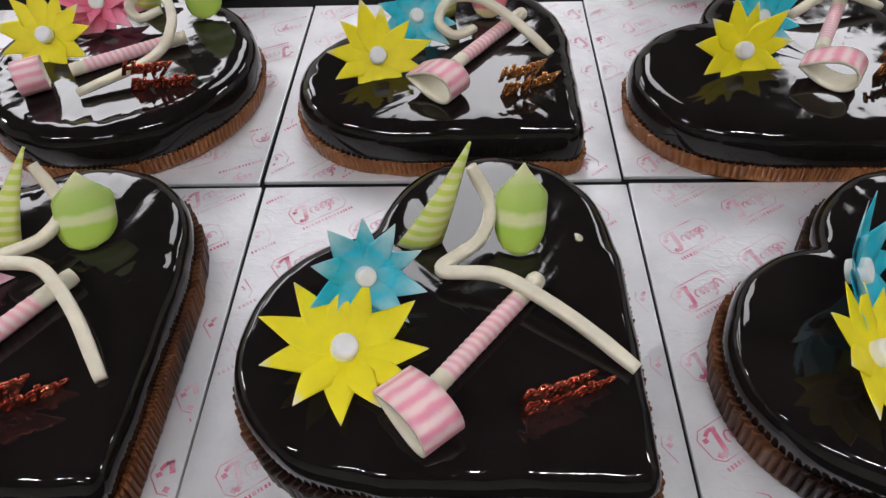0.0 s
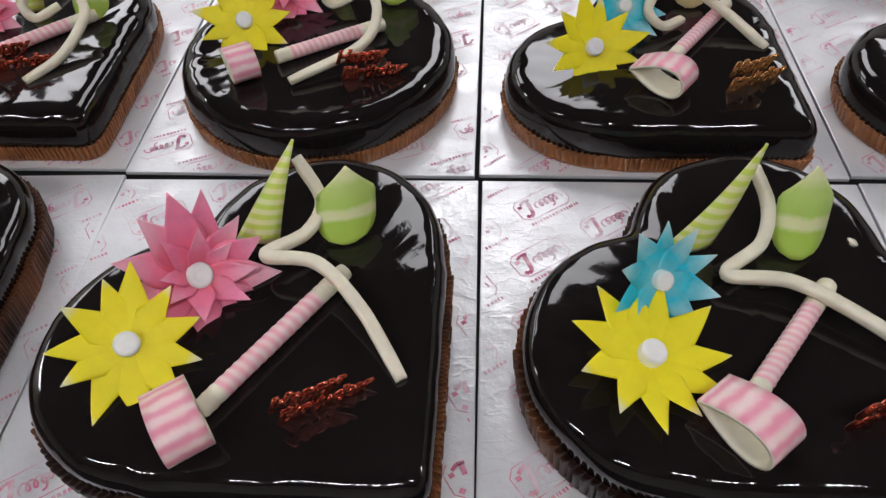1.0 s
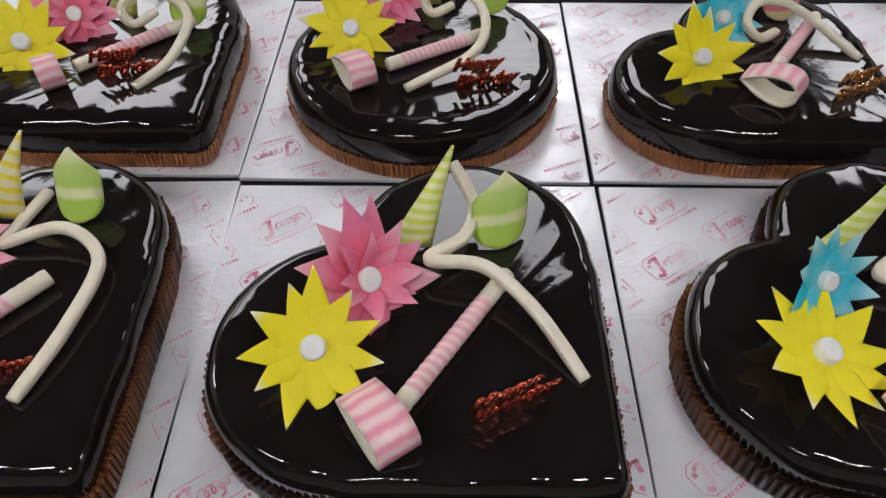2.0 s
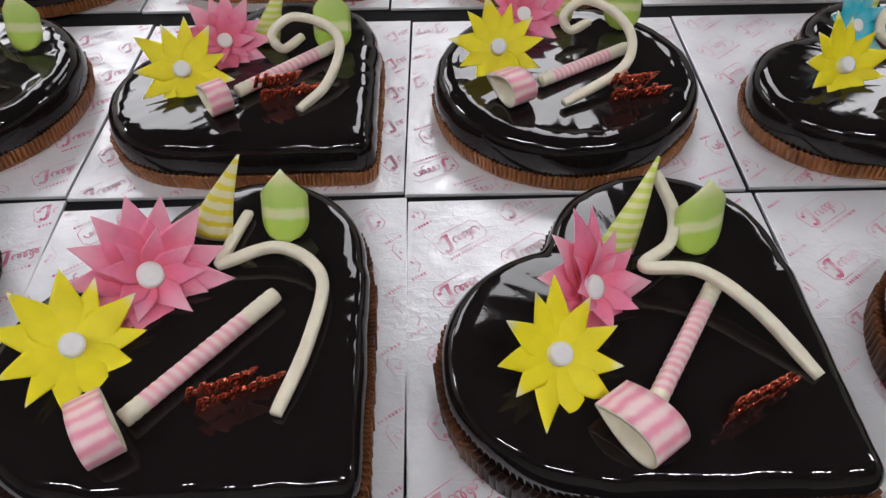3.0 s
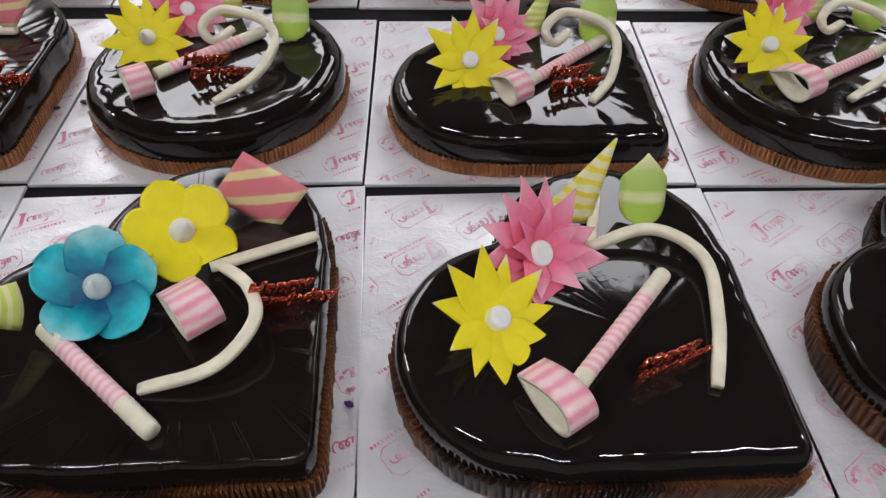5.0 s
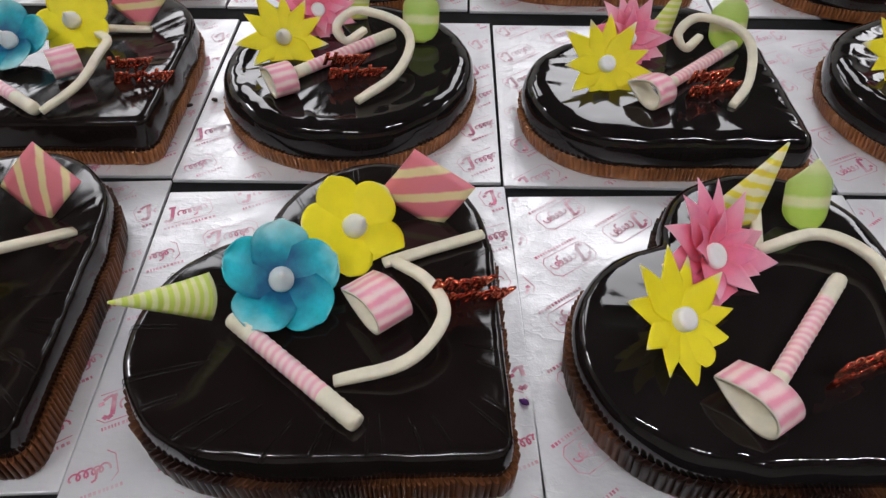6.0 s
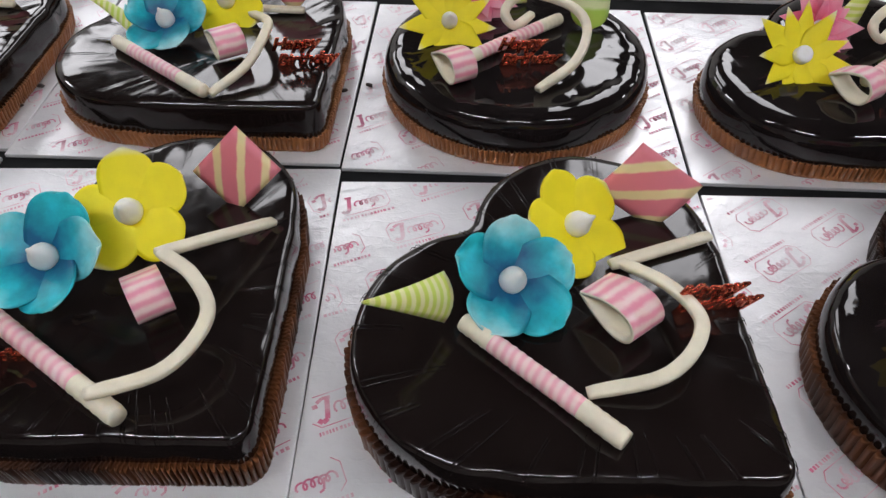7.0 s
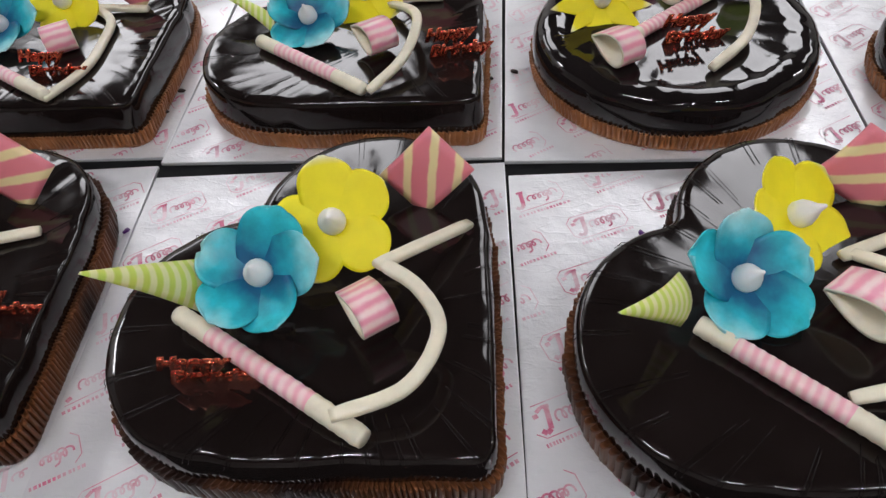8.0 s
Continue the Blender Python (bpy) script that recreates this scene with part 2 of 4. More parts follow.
# ---- mesh helpers ----
def part(name, bm, mat, parent=None, label="", smooth=True):
    me = bpy.data.meshes.new(name)
    bm.normal_update()
    bm.to_mesh(me)
    bm.free()
    me.materials.append(mat)
    if smooth:
        me.polygons.foreach_set("use_smooth", [True] * len(me.polygons))
    ob = new(name, me)
    if parent is not None:
        ob.parent = parent
    if label:
        ob["label"] = label
    return ob


def instance(name, me, parent, m, label=""):
    """One more object on a mesh that is there already."""
    ob = new(name, me)
    ob.parent = parent
    ob.matrix_basis = m
    if label:
        ob["label"] = label
    return ob


def box(bm, x0, x1, y0, y1, z0, z1, bevel=0.0):
    r = bmesh.ops.create_cube(bm, size=1.0)
    for v in r["verts"]:
        v.co = Vector(((x0 + x1) / 2 + v.co.x * (x1 - x0), (y0 + y1) / 2 + v.co.y * (y1 - y0), (z0 + z1) / 2 + v.co.z * (z1 - z0)))
    if bevel:
        edges = list({e for v in r["verts"] for e in v.link_edges})
        bmesh.ops.bevel(bm, geom=edges, offset=bevel, segments=2, affect="EDGES", profile=0.6)
    return bm


def sheet(rows, cols, place, thick):
    """A curved sheet with thickness. place(u, v): the middle surface, u across (-1..1), v along (0..1)."""
    bm = bmesh.new()
    grid = [[Vector(place(-1 + 2 * j / cols, i / rows)) for j in range(cols + 1)] for i in range(rows + 1)]
    normals = []
    for i in range(rows + 1):
        line = []
        for j in range(cols + 1):
            du = grid[i][min(j + 1, cols)] - grid[i][max(j - 1, 0)]
            dv = grid[min(i + 1, rows)][j] - grid[max(i - 1, 0)][j]
            nn = du.cross(dv)
            line.append(nn.normalized() if nn.length > 1e-12 else Vector((0, 0, 1)))
        normals.append(line)
    lay = bm.loops.layers.uv.new("UVMap")
    faces, coords = [], {}
    sides = []
    for s in (0.5, -0.5):
        vs = []
        for i in range(rows + 1):
            line = []
            for j in range(cols + 1):
                v = bm.verts.new(grid[i][j] + normals[i][j] * thick * s)
                coords[v] = (j / cols, i / rows)
                line.append(v)
            vs.append(line)
        sides.append(vs)
    top, low = sides
    for i in range(rows):
        for j in range(cols):
            bm.faces.new((top[i][j], top[i][j + 1], top[i + 1][j + 1], top[i + 1][j]))
            bm.faces.new((low[i][j], low[i + 1][j], low[i + 1][j + 1], low[i][j + 1]))
    for i in range(rows):
        bm.faces.new((top[i][0], top[i + 1][0], low[i + 1][0], low[i][0]))
        bm.faces.new((top[i][cols], low[i][cols], low[i + 1][cols], top[i + 1][cols]))
    for j in range(cols):
        bm.faces.new((top[0][j], low[0][j], low[0][j + 1], top[0][j + 1]))
        bm.faces.new((top[rows][j], top[rows][j + 1], low[rows][j + 1], low[rows][j]))
    for f in bm.faces:
        for lo in f.loops:
            lo[lay].uv = coords[lo.vert]
    return bm


def glide(points, count):
    """A smooth line (Catmull-Rom) through control points."""
    ps = [Vector(p) for p in points]
    ps = [ps[0] * 2 - ps[1]] + ps + [ps[-1] * 2 - ps[-2]]
    out, spans = [], len(ps) - 3
    for k in range(count + 1):
        s = k / count * spans
        i = min(int(s), spans - 1)
        t = s - i
        a, b, c, d = ps[i:i + 4]
        out.append(0.5 * ((2 * b) + (c - a) * t + (2 * a - 5 * b + 4 * c - d) * t * t + (3 * b - a - 3 * c + d) * t ** 3))
    return out


def tube(line, radius, sides=10, flat=1.0, rough=0.0, seed=0, square=False):
    """A rod along a line, with worn ends; flat: its height over its width."""
    rnd = random.Random(seed)
    bm = bmesh.new()
    lay = bm.loops.layers.uv.new("UVMap")
    rings, coords = [], {}
    count = len(line) - 1
    for k, p in enumerate(line):
        d = (line[min(k + 1, count)] - line[max(k - 1, 0)]).normalized()
        side = d.cross(Vector((0, 0, 1)))
        side = side.normalized() if side.length > 1e-6 else Vector((1, 0, 0))
        up = side.cross(d).normalized()
        r = radius(k / count) if callable(radius) else radius
        ring = []
        for j in range(sides):
            a = 2 * math.pi * j / sides
            rr = r * (1 + rough * rnd.uniform(-1, 1))
            if square:
                rr *= (abs(math.cos(a)) ** 5 + abs(math.sin(a)) ** 5) ** -0.2
            v = bm.verts.new(p + side * math.cos(a) * rr + up * math.sin(a) * rr * flat)
            coords[v] = (j / sides, k / count)
            ring.append(v)
        rings.append(ring)
    for k in range(count):
        for j in range(sides):
            bm.faces.new((rings[k][j], rings[k][(j + 1) % sides], rings[k + 1][(j + 1) % sides], rings[k + 1][j]))
    for ring, k, turn in ((rings[0], 0, 1), (rings[-1], count, -1)):
        c = bm.verts.new(line[k])
        coords[c] = (0.5, k / count)
        for j in range(sides):
            tri = (ring[(j + 1) % sides], ring[j], c)
            bm.faces.new(tri if turn == 1 else tri[::-1])
    for f in bm.faces:
        us = [coords[lo.vert][0] for lo in f.loops]
        wrap = max(us) - min(us) > 0.6
        for lo in f.loops:
            u, v = coords[lo.vert]
            lo[lay].uv = (u + 1 if wrap and u < 0.4 else u, v)
    return bm


# ---- outlines of the cakes ----
LOBE, SHIFT = 0.078, 0.067


def heart_gap(x, y):
    """Signed distance to the heart: two round lobes on a square whose free corner is rounded."""
    d1 = math.hypot(x + SHIFT, y) - LOBE
    d2 = math.hypot(x, y - SHIFT) - LOBE
    q = 0.013
    cx, cy, h = (LOBE - SHIFT) / 2, (SHIFT - LOBE) / 2, (LOBE + SHIFT) / 2
    ax, ay = abs(x - cx) - h + q, abs(y - cy) - h + q
    d3 = math.hypot(max(ax, 0), max(ay, 0)) + min(max(ax, ay), 0) - q

    def soft_min(a, b, k):
        s = max(k - abs(a - b), 0) / k
        return min(a, b) - s * s * k / 4
    return soft_min(min(d1, d3), min(d2, d3), 0.010)


def round_gap(x, y):
    return math.hypot(x, y) - 0.107


def ring_of(gap, inset, angles, centre):
    out = []
    for a in angles:
        lo, hi = 0.0, 0.2
        for _ in range(26):
            mid = (lo + hi) / 2
            if gap(centre[0] + mid * math.cos(a), centre[1] + mid * math.sin(a)) < -inset:
                lo = mid
            else:
                hi = mid
        out.append((centre[0] + lo * math.cos(a), centre[1] + lo * math.sin(a)))
    return out


def swept(gap, centre, profile, count, closed_top=True, wave=None, seed=None):
    """Rings of the outline at (inset, height) steps; wave(k, inset) lifts or shifts the pleats."""
    angles = [2 * math.pi * k / count for k in range(count)]
    bm = bmesh.new()
    prev = None
    for step, (inset, z) in enumerate(profile):
        ring = ring_of(gap, inset, angles, centre)
        vs = []
        for k, (x, y) in enumerate(ring):
            if wave:
                dx, dy = math.cos(angles[k]), math.sin(angles[k])
                w = wave(k, step)
                vs.append(bm.verts.new((x + dx * w, y + dy * w, z)))
            elif seed is not None:
                p = Vector((x, y, z))
                q = p * 34 + Vector((seed * 3.1, seed * 1.7, 0))
                soft = min(1.0, max(0.0, (0.05 - inset) / 0.03))
                p += Vector((noise.noise(q), noise.noise(q + Vector((9, 0, 0))), 0.6 * noise.noise(q + Vector((0, 9, 0))))) * 0.0013 * soft + Vector((0, 0, noise.noise(q * 2.7))) * 0.0006 * soft + Vector((noise.noise(q * 5.3), noise.noise(q * 5.3 + Vector((0, 0, 7))), 0)) * 0.00022 * soft
                vs.append(bm.verts.new(p))
            else:
                vs.append(bm.verts.new((x, y, z)))
        if prev:
            for k in range(count):
                bm.faces.new((prev[k], prev[(k + 1) % count], vs[(k + 1) % count], vs[k]))
        prev = vs
    if closed_top:
        c = bm.verts.new((centre[0], centre[1], profile[-1][1]))
        for k in range(count):
            bm.faces.new((prev[k], prev[(k + 1) % count], c))
    return bm


TOP = 0.0400            # height of a cake's top above its board
SOFT_PROFILE = [(0.0045, 0.0085), (0.0016, 0.0115), (0.0012, 0.0165), (0.0014, 0.024), (0.0022, 0.0300), (0.0038, 0.0342),
                (0.0062, 0.0370), (0.0092, 0.0386), (0.0130, 0.0394), (0.020, 0.0398), (0.033, 0.0399), (0.045, TOP), (0.062, TOP)]
BEVEL_PROFILE = [(0.0045, 0.0085), (0.0016, 0.0115), (0.0012, 0.0160), (0.0015, 0.024), (0.0027, 0.0305), (0.0052, 0.0348), (0.0088, 0.0376),
                 (0.0122, 0.0390), (0.0150, 0.0396), (0.022, 0.0398), (0.030, 0.0399), (0.045, TOP), (0.062, TOP)]
SHARP_PROFILE = [(0.0045, 0.0085), (0.0018, 0.0115), (0.0018, 0.018), (0.0024, 0.027), (0.0031, 0.0345), (0.0040, 0.0374),
                 (0.0060, 0.0390), (0.0105, 0.0396), (0.020, 0.0398), (0.030, 0.0399), (0.045, TOP), (0.062, TOP)]
ROUND_PROFILE = [(0.0045, 0.0085), (0.0016, 0.0112), (0.0008, 0.015), (0.0008, 0.023), (0.0018, 0.0305), (0.0044, 0.0360),
                 (0.0082, 0.0388), (0.0122, 0.0399), (0.0165, 0.0402), (0.0200, 0.0398), (0.0228, 0.0393), (0.030, 0.0393), (0.050, 0.0395), (0.080, TOP)]
BASE_PROFILE = [(0.0022, 0.0), (0.0004, 0.0008), (0.0006, 0.0030), (0.0016, 0.0036), (0.0004, 0.0125), (0.0006, 0.0134), (0.0020, 0.0132), (0.0040, 0.0095), (0.010, 0.0080)]


# the front row's taller collar, into which the glaze runs down
COLLAR_PROFILE = [(0.0036, 0.0), (0.0024, 0.0008), (0.0022, 0.0028), (0.0028, 0.0038), (0.0024, 0.0178), (0.0024, 0.0196), (0.0036, 0.0196), (0.0056, 0.0180), (0.011, 0.0140)]


def pleats(k, step, depth):
    """Broad rounded folds with narrow slits between them, a little uneven."""
    amount = (0.0, 0.0001, 0.0003, 0.0012, 0.0016, 0.0016, 0.0014, 0.0005, 0.0)[step]
    fold = k // 6
    lean = 0.0005 * math.sin(fold * 2.3) + 0.0003 * math.sin(fold * 0.71)
    return depth * amount * ((0.4, 0.95, 1.0, 0.95, 0.4, -2.2)[k % 6] + 0.2 * math.sin(fold * 5.1)) + lean * (0.3 if step < 3 else 1.0)


MESHES = {}


def shared(key, make):
    if key not in MESHES:
        MESHES[key] = make()
    return MESHES[key]


def plain_mesh(name, bm, mat, smooth=True):
    me = bpy.data.meshes.new(name)
    bm.normal_update()
    bm.to_mesh(me)
    bm.free()
    me.materials.append(mat)
    if smooth:
        me.polygons.foreach_set("use_smooth", [True] * len(me.polygons))
    return me


# ---- the room ----
def room():
    x0, x1, y0, y1 = -3.6, 3.0, -2.2, 4.2
    f = tagged(part("floor", box(bmesh.new(), x0 - 0.1, x1 + 0.1, y0 - 0.1, y1 + 0.1, FLOOR - 0.1, FLOOR), TILE, smooth=False), "pale grey stone floor of the bakery room", "floor", kind="structure")
    c = tagged(part("ceiling", box(bmesh.new(), x0 - 0.1, x1 + 0.1, y0 - 0.1, y1 + 0.1, CEILING, CEILING + 0.1), DARK, smooth=False), "dark painted ceiling of the bakery room", "ceiling", kind="structure")
    for name, b in (("wall_north", (x0, x1, y1, y1 + 0.1)), ("wall_south", (x0, x1, y0 - 0.1, y0)),
                    ("wall_west", (x0 - 0.1, x0, y0, y1)), ("wall_east", (x1, x1 + 0.1, y0, y1))):
        tagged(part(name, box(bmesh.new(), *b, FLOOR, CEILING), WALL, smooth=False), "plain grey painted bakery wall", "wall", kind="structure")


def ceiling_light(x, y, lx, ly, kind):
    root = tagged(new("ceiling_light"), "white ceiling light with a frosted diffuser", "ceiling light", "ceiling lights")
    root.location = (x, y, CEILING)
    bm = bmesh.new()
    w = 0.02
    for b in ((-lx / 2 - w, lx / 2 + w, ly / 2, ly / 2 + w), (-lx / 2 - w, lx / 2 + w, -ly / 2 - w, -ly / 2),
              (-lx / 2 - w, -lx / 2, -ly / 2, ly / 2), (lx / 2, lx / 2 + w, -ly / 2, ly / 2)):
        box(bm, *b, -0.05, 0.0)
    part("frame", bm, WHITE, root, smooth=False)
    part("diffuser", box(bmesh.new(), -lx / 2, lx / 2, -ly / 2, ly / 2, -0.045, -0.035), LAMPS[kind], root, "glowing frosted diffuser", smooth=False)
    return root


def table():
    root = tagged(new("work_table"), "dark matt bakery table under the cake boards", "table")
    root.location = (-0.38, 0.55, FLOOR)
    h = -FLOOR - 0.0035
    part("tabletop", box(bmesh.new(), -1.25, 1.25, -0.42, 0.62, h - 0.03, h, 0.002), STEEL, root, smooth=False)
    for x in (-1.18, 1.18):
        for y in (-0.36, 0.56):
            part("leg", box(bmesh.new(), x - 0.025, x + 0.025, y - 0.025, y + 0.025, 0.0, h - 0.03, 0.003), STEEL, root, smooth=False)


room()
table()
for light in LIGHTS:
    ceiling_light(*light)


# ---- cake boards ----
SIDE = 0.2535


def mark(bm, m, rnd):
    """One printed mark: a lozenge frame, a sweep of bold strokes in it and a line of fine bars below."""
    z = 0.0004

    def quad(x0, y0, x1, y1, w):
        d = Vector((x1 - x0, y1 - y0, 0))
        s = Vector((-d.y, d.x, 0)).normalized() * w / 2
        ps = [m @ (Vector((x0, y0, z)) + s), m @ (Vector((x0, y0, z)) - s), m @ (Vector((x1, y1, z)) - s), m @ (Vector((x1, y1, z)) + s)]
        if all(abs(p.x) < SIDE / 2 - 0.002 and abs(p.y) < SIDE / 2 - 0.002 for p in ps):
            bm.faces.new([bm.verts.new(p) for p in ps])
    a, b, k = 0.0165, 0.0085, 0.0035
    frame_line = [(-a + k, -b), (a - k, -b), (a, -b + k), (a, b - k), (a - k, b), (-a + k, b), (-a, b - k), (-a, -b + k)]
    for p, q in zip(frame_line, frame_line[1:] + frame_line[:1]):
        quad(*p, *q, 0.0005)
    def swash(points, w):
        for p, q in zip(points, points[1:]):
            quad(*p, *q, w)
    swash([(-0.0120, 0.0048), (-0.0090, 0.0064), (-0.0050, 0.0060)], 0.0018)
    swash([(-0.0066, 0.0062), (-0.0078, 0.0005), (-0.0092, -0.0050), (-0.0118, -0.0064), (-0.0134, -0.0044)], 0.0024)
    grow = [rnd.uniform(0.0017, 0.0028) for _ in range(6)]
    line = []
    for k in range(44):
        a_ = k / 44 * 5 * 2 * math.pi
        r_ = grow[int(k / 44 * 5)]
        line.append((-0.0040 + 0.0168 * k / 44 - 0.0016 * math.sin(a_), r_ * math.cos(a_) * -1 - 0.0002))
    swash(line, 0.0010)
    swash([(0.0080, 0.0004), (0.0066, -0.0050), (0.0045, -0.0058)], 0.0011)
    quad(-0.0145, 0.0030, -0.0120, 0.0032, 0.0022)
    x = -0.0150
    while x < 0.0165:
        w = rnd.uniform(0.0008, 0.0017)
        quad(x, -0.0118, x + w, -0.0118, 0.0019)
        x += w + rnd.uniform(0.0005, 0.0012)


def cake_board(x, y, turn, slant, seed, ink):
    rnd = random.Random(seed)
    root = tagged(new("cake_board"), "square silver foil cake board with magenta printed marks", "cake board", "cake boards on the table")
    root.matrix_basis = pose(x, y, -0.003, 0, 0, turn)

    def board_mesh():
        return plain_mesh("board", box(bmesh.new(), -SIDE / 2, SIDE / 2, -SIDE / 2, SIDE / 2, 0.0, 0.003, 0.0007), FOIL, False)
    instance("board", shared("board", board_mesh), root, Matrix())
    bm = bmesh.new()
    ox, oy = rnd.uniform(-0.02, 0.02), rnd.uniform(-0.02, 0.02)
    for i in range(-5, 6):
        for j in range(-5, 6):
            px, py = ox + i * 0.056 + (j % 2) * 0.026, oy + j * 0.038
            c = pose(0, 0, 0, 0, 0, slant) @ Vector((px, py, 0))
            if abs(c.x) < SIDE / 2 + 0.01 and abs(c.y) < SIDE / 2 + 0.01:
                mark(bm, pose(c.x, c.y, 0.003, 0, 0, slant + rnd.uniform(-2, 2)) @ Matrix.Diagonal((1.15, 1.15, 1, 1)), rnd)
    part("print", bm, ink, root, "faded magenta print on the foil", smooth=False)
    return root


# ---- chocolate garnish ----
def flower_matrix(centre, normal, spin):
    z = Vector(normal).normalized()
    x = Vector((1, 0, 0))
    x = (x - z * x.dot(z)).normalized()
    y = z.cross(x)
    m = Matrix((x, y, z)).transposed().to_4x4()
    return Matrix.Translation(centre) @ m @ Matrix.Rotation(radians(spin), 4, "Z")


def pinwheel_petal(kind, bend, width, sweep, fold):
    """A broad, soft petal with a drawn-out point; one edge lies over its neighbour."""
    def place(u, v):
        w = width * (0.40 + 0.60 * math.sin(v / 0.40 * math.pi / 2) if v < 0.40 else max(0.010, (1 - (v - 0.40) / 0.60) ** 0.90))
        x = 0.002 + 0.0415 * v
        swell = math.sin(math.pi * min(1.0, v * 1.05))
        return (x, u * w + sweep * v * v, bend * v * v * (1.25 - 0.45 * v) + fold * swell * (u * u - 0.35) + 0.0002 * u * swell)
    return lambda: plain_mesh("petal", sheet(14, 8, place, 0.00032), kind)


def lance_petal(kind, bend, width, sweep, fold):
    """A narrower petal, folded along its middle, with a long point."""
    def place(u, v):
        w = width * (0.42 + 0.58 * math.sin(v / 0.46 * math.pi / 2) if v < 0.46 else max(0.010, (1 - (v - 0.46) / 0.54) ** 0.98))
        x = 0.002 + 0.0415 * v
        swell = math.sin(math.pi * min(1.0, v * 1.02))
        return (x, u * w + sweep * v * v, bend * v * (1.3 - 0.5 * v * v) + fold * swell * (u * u - 0.3) + 0.0009 * u * swell)
    return lambda: plain_mesh("petal", sheet(14, 8, place, 0.00032), kind)


def round_petal(kind, bowl, rise, lip, ruffle, phase, width):
    """A broad round petal that rises from the throat like the side of a bowl, with a waved, rolled lip."""
    def place(u, v):
        v = 0.5 - 0.5 * math.cos(math.pi * v)
        s = (v - 0.56) / (0.74 if v < 0.56 else 0.445)
        w = width * math.sqrt(max(0.0, 1 - abs(s) ** 2.4)) + 0.0005
        x = 0.001 + 0.0335 * v - 0.0014 * u * u * v
        wave = ruffle * math.sin(u * 3.1 + phase) * v * v
        return (x, u * w, bowl * v ** 1.4 + rise * u * u * v * (1 - 0.3 * v) - lip * v ** 5 + wave)
    return lambda: plain_mesh("petal", sheet(18, 12, place, 0.0008), kind)


def button():
    bm = bmesh.new()
    prof = [(0.0070, -0.004), (0.0073, 0.0), (0.0074, 0.0055), (0.0069, 0.0074), (0.0050, 0.0080), (0.0030, 0.0074), (0.0012, 0.0073)]
    return lathe(bm, prof, 18)


def bud():
    return lathe(bmesh.new(), [(0.0058, -0.002), (0.0076, 0.002), (0.0074, 0.0065), (0.0054, 0.0105), (0.0027, 0.0145), (0.0009, 0.0195)], 16)


def lathe(bm, prof, count):
    prev = None
    for r, z in prof:
        ring = [bm.verts.new((r * math.cos(2 * math.pi * k / count), r * math.sin(2 * math.pi * k / count), z)) for k in range(count)]
        if prev:
            for k in range(count):
                bm.faces.new((prev[k], prev[(k + 1) % count], ring[(k + 1) % count], ring[k]))
        prev = ring
    c = bm.verts.new((0, 0, prof[-1][1] + 0.0002))
    for k in range(count):
        bm.faces.new((prev[k], prev[(k + 1) % count], c))
    return bm


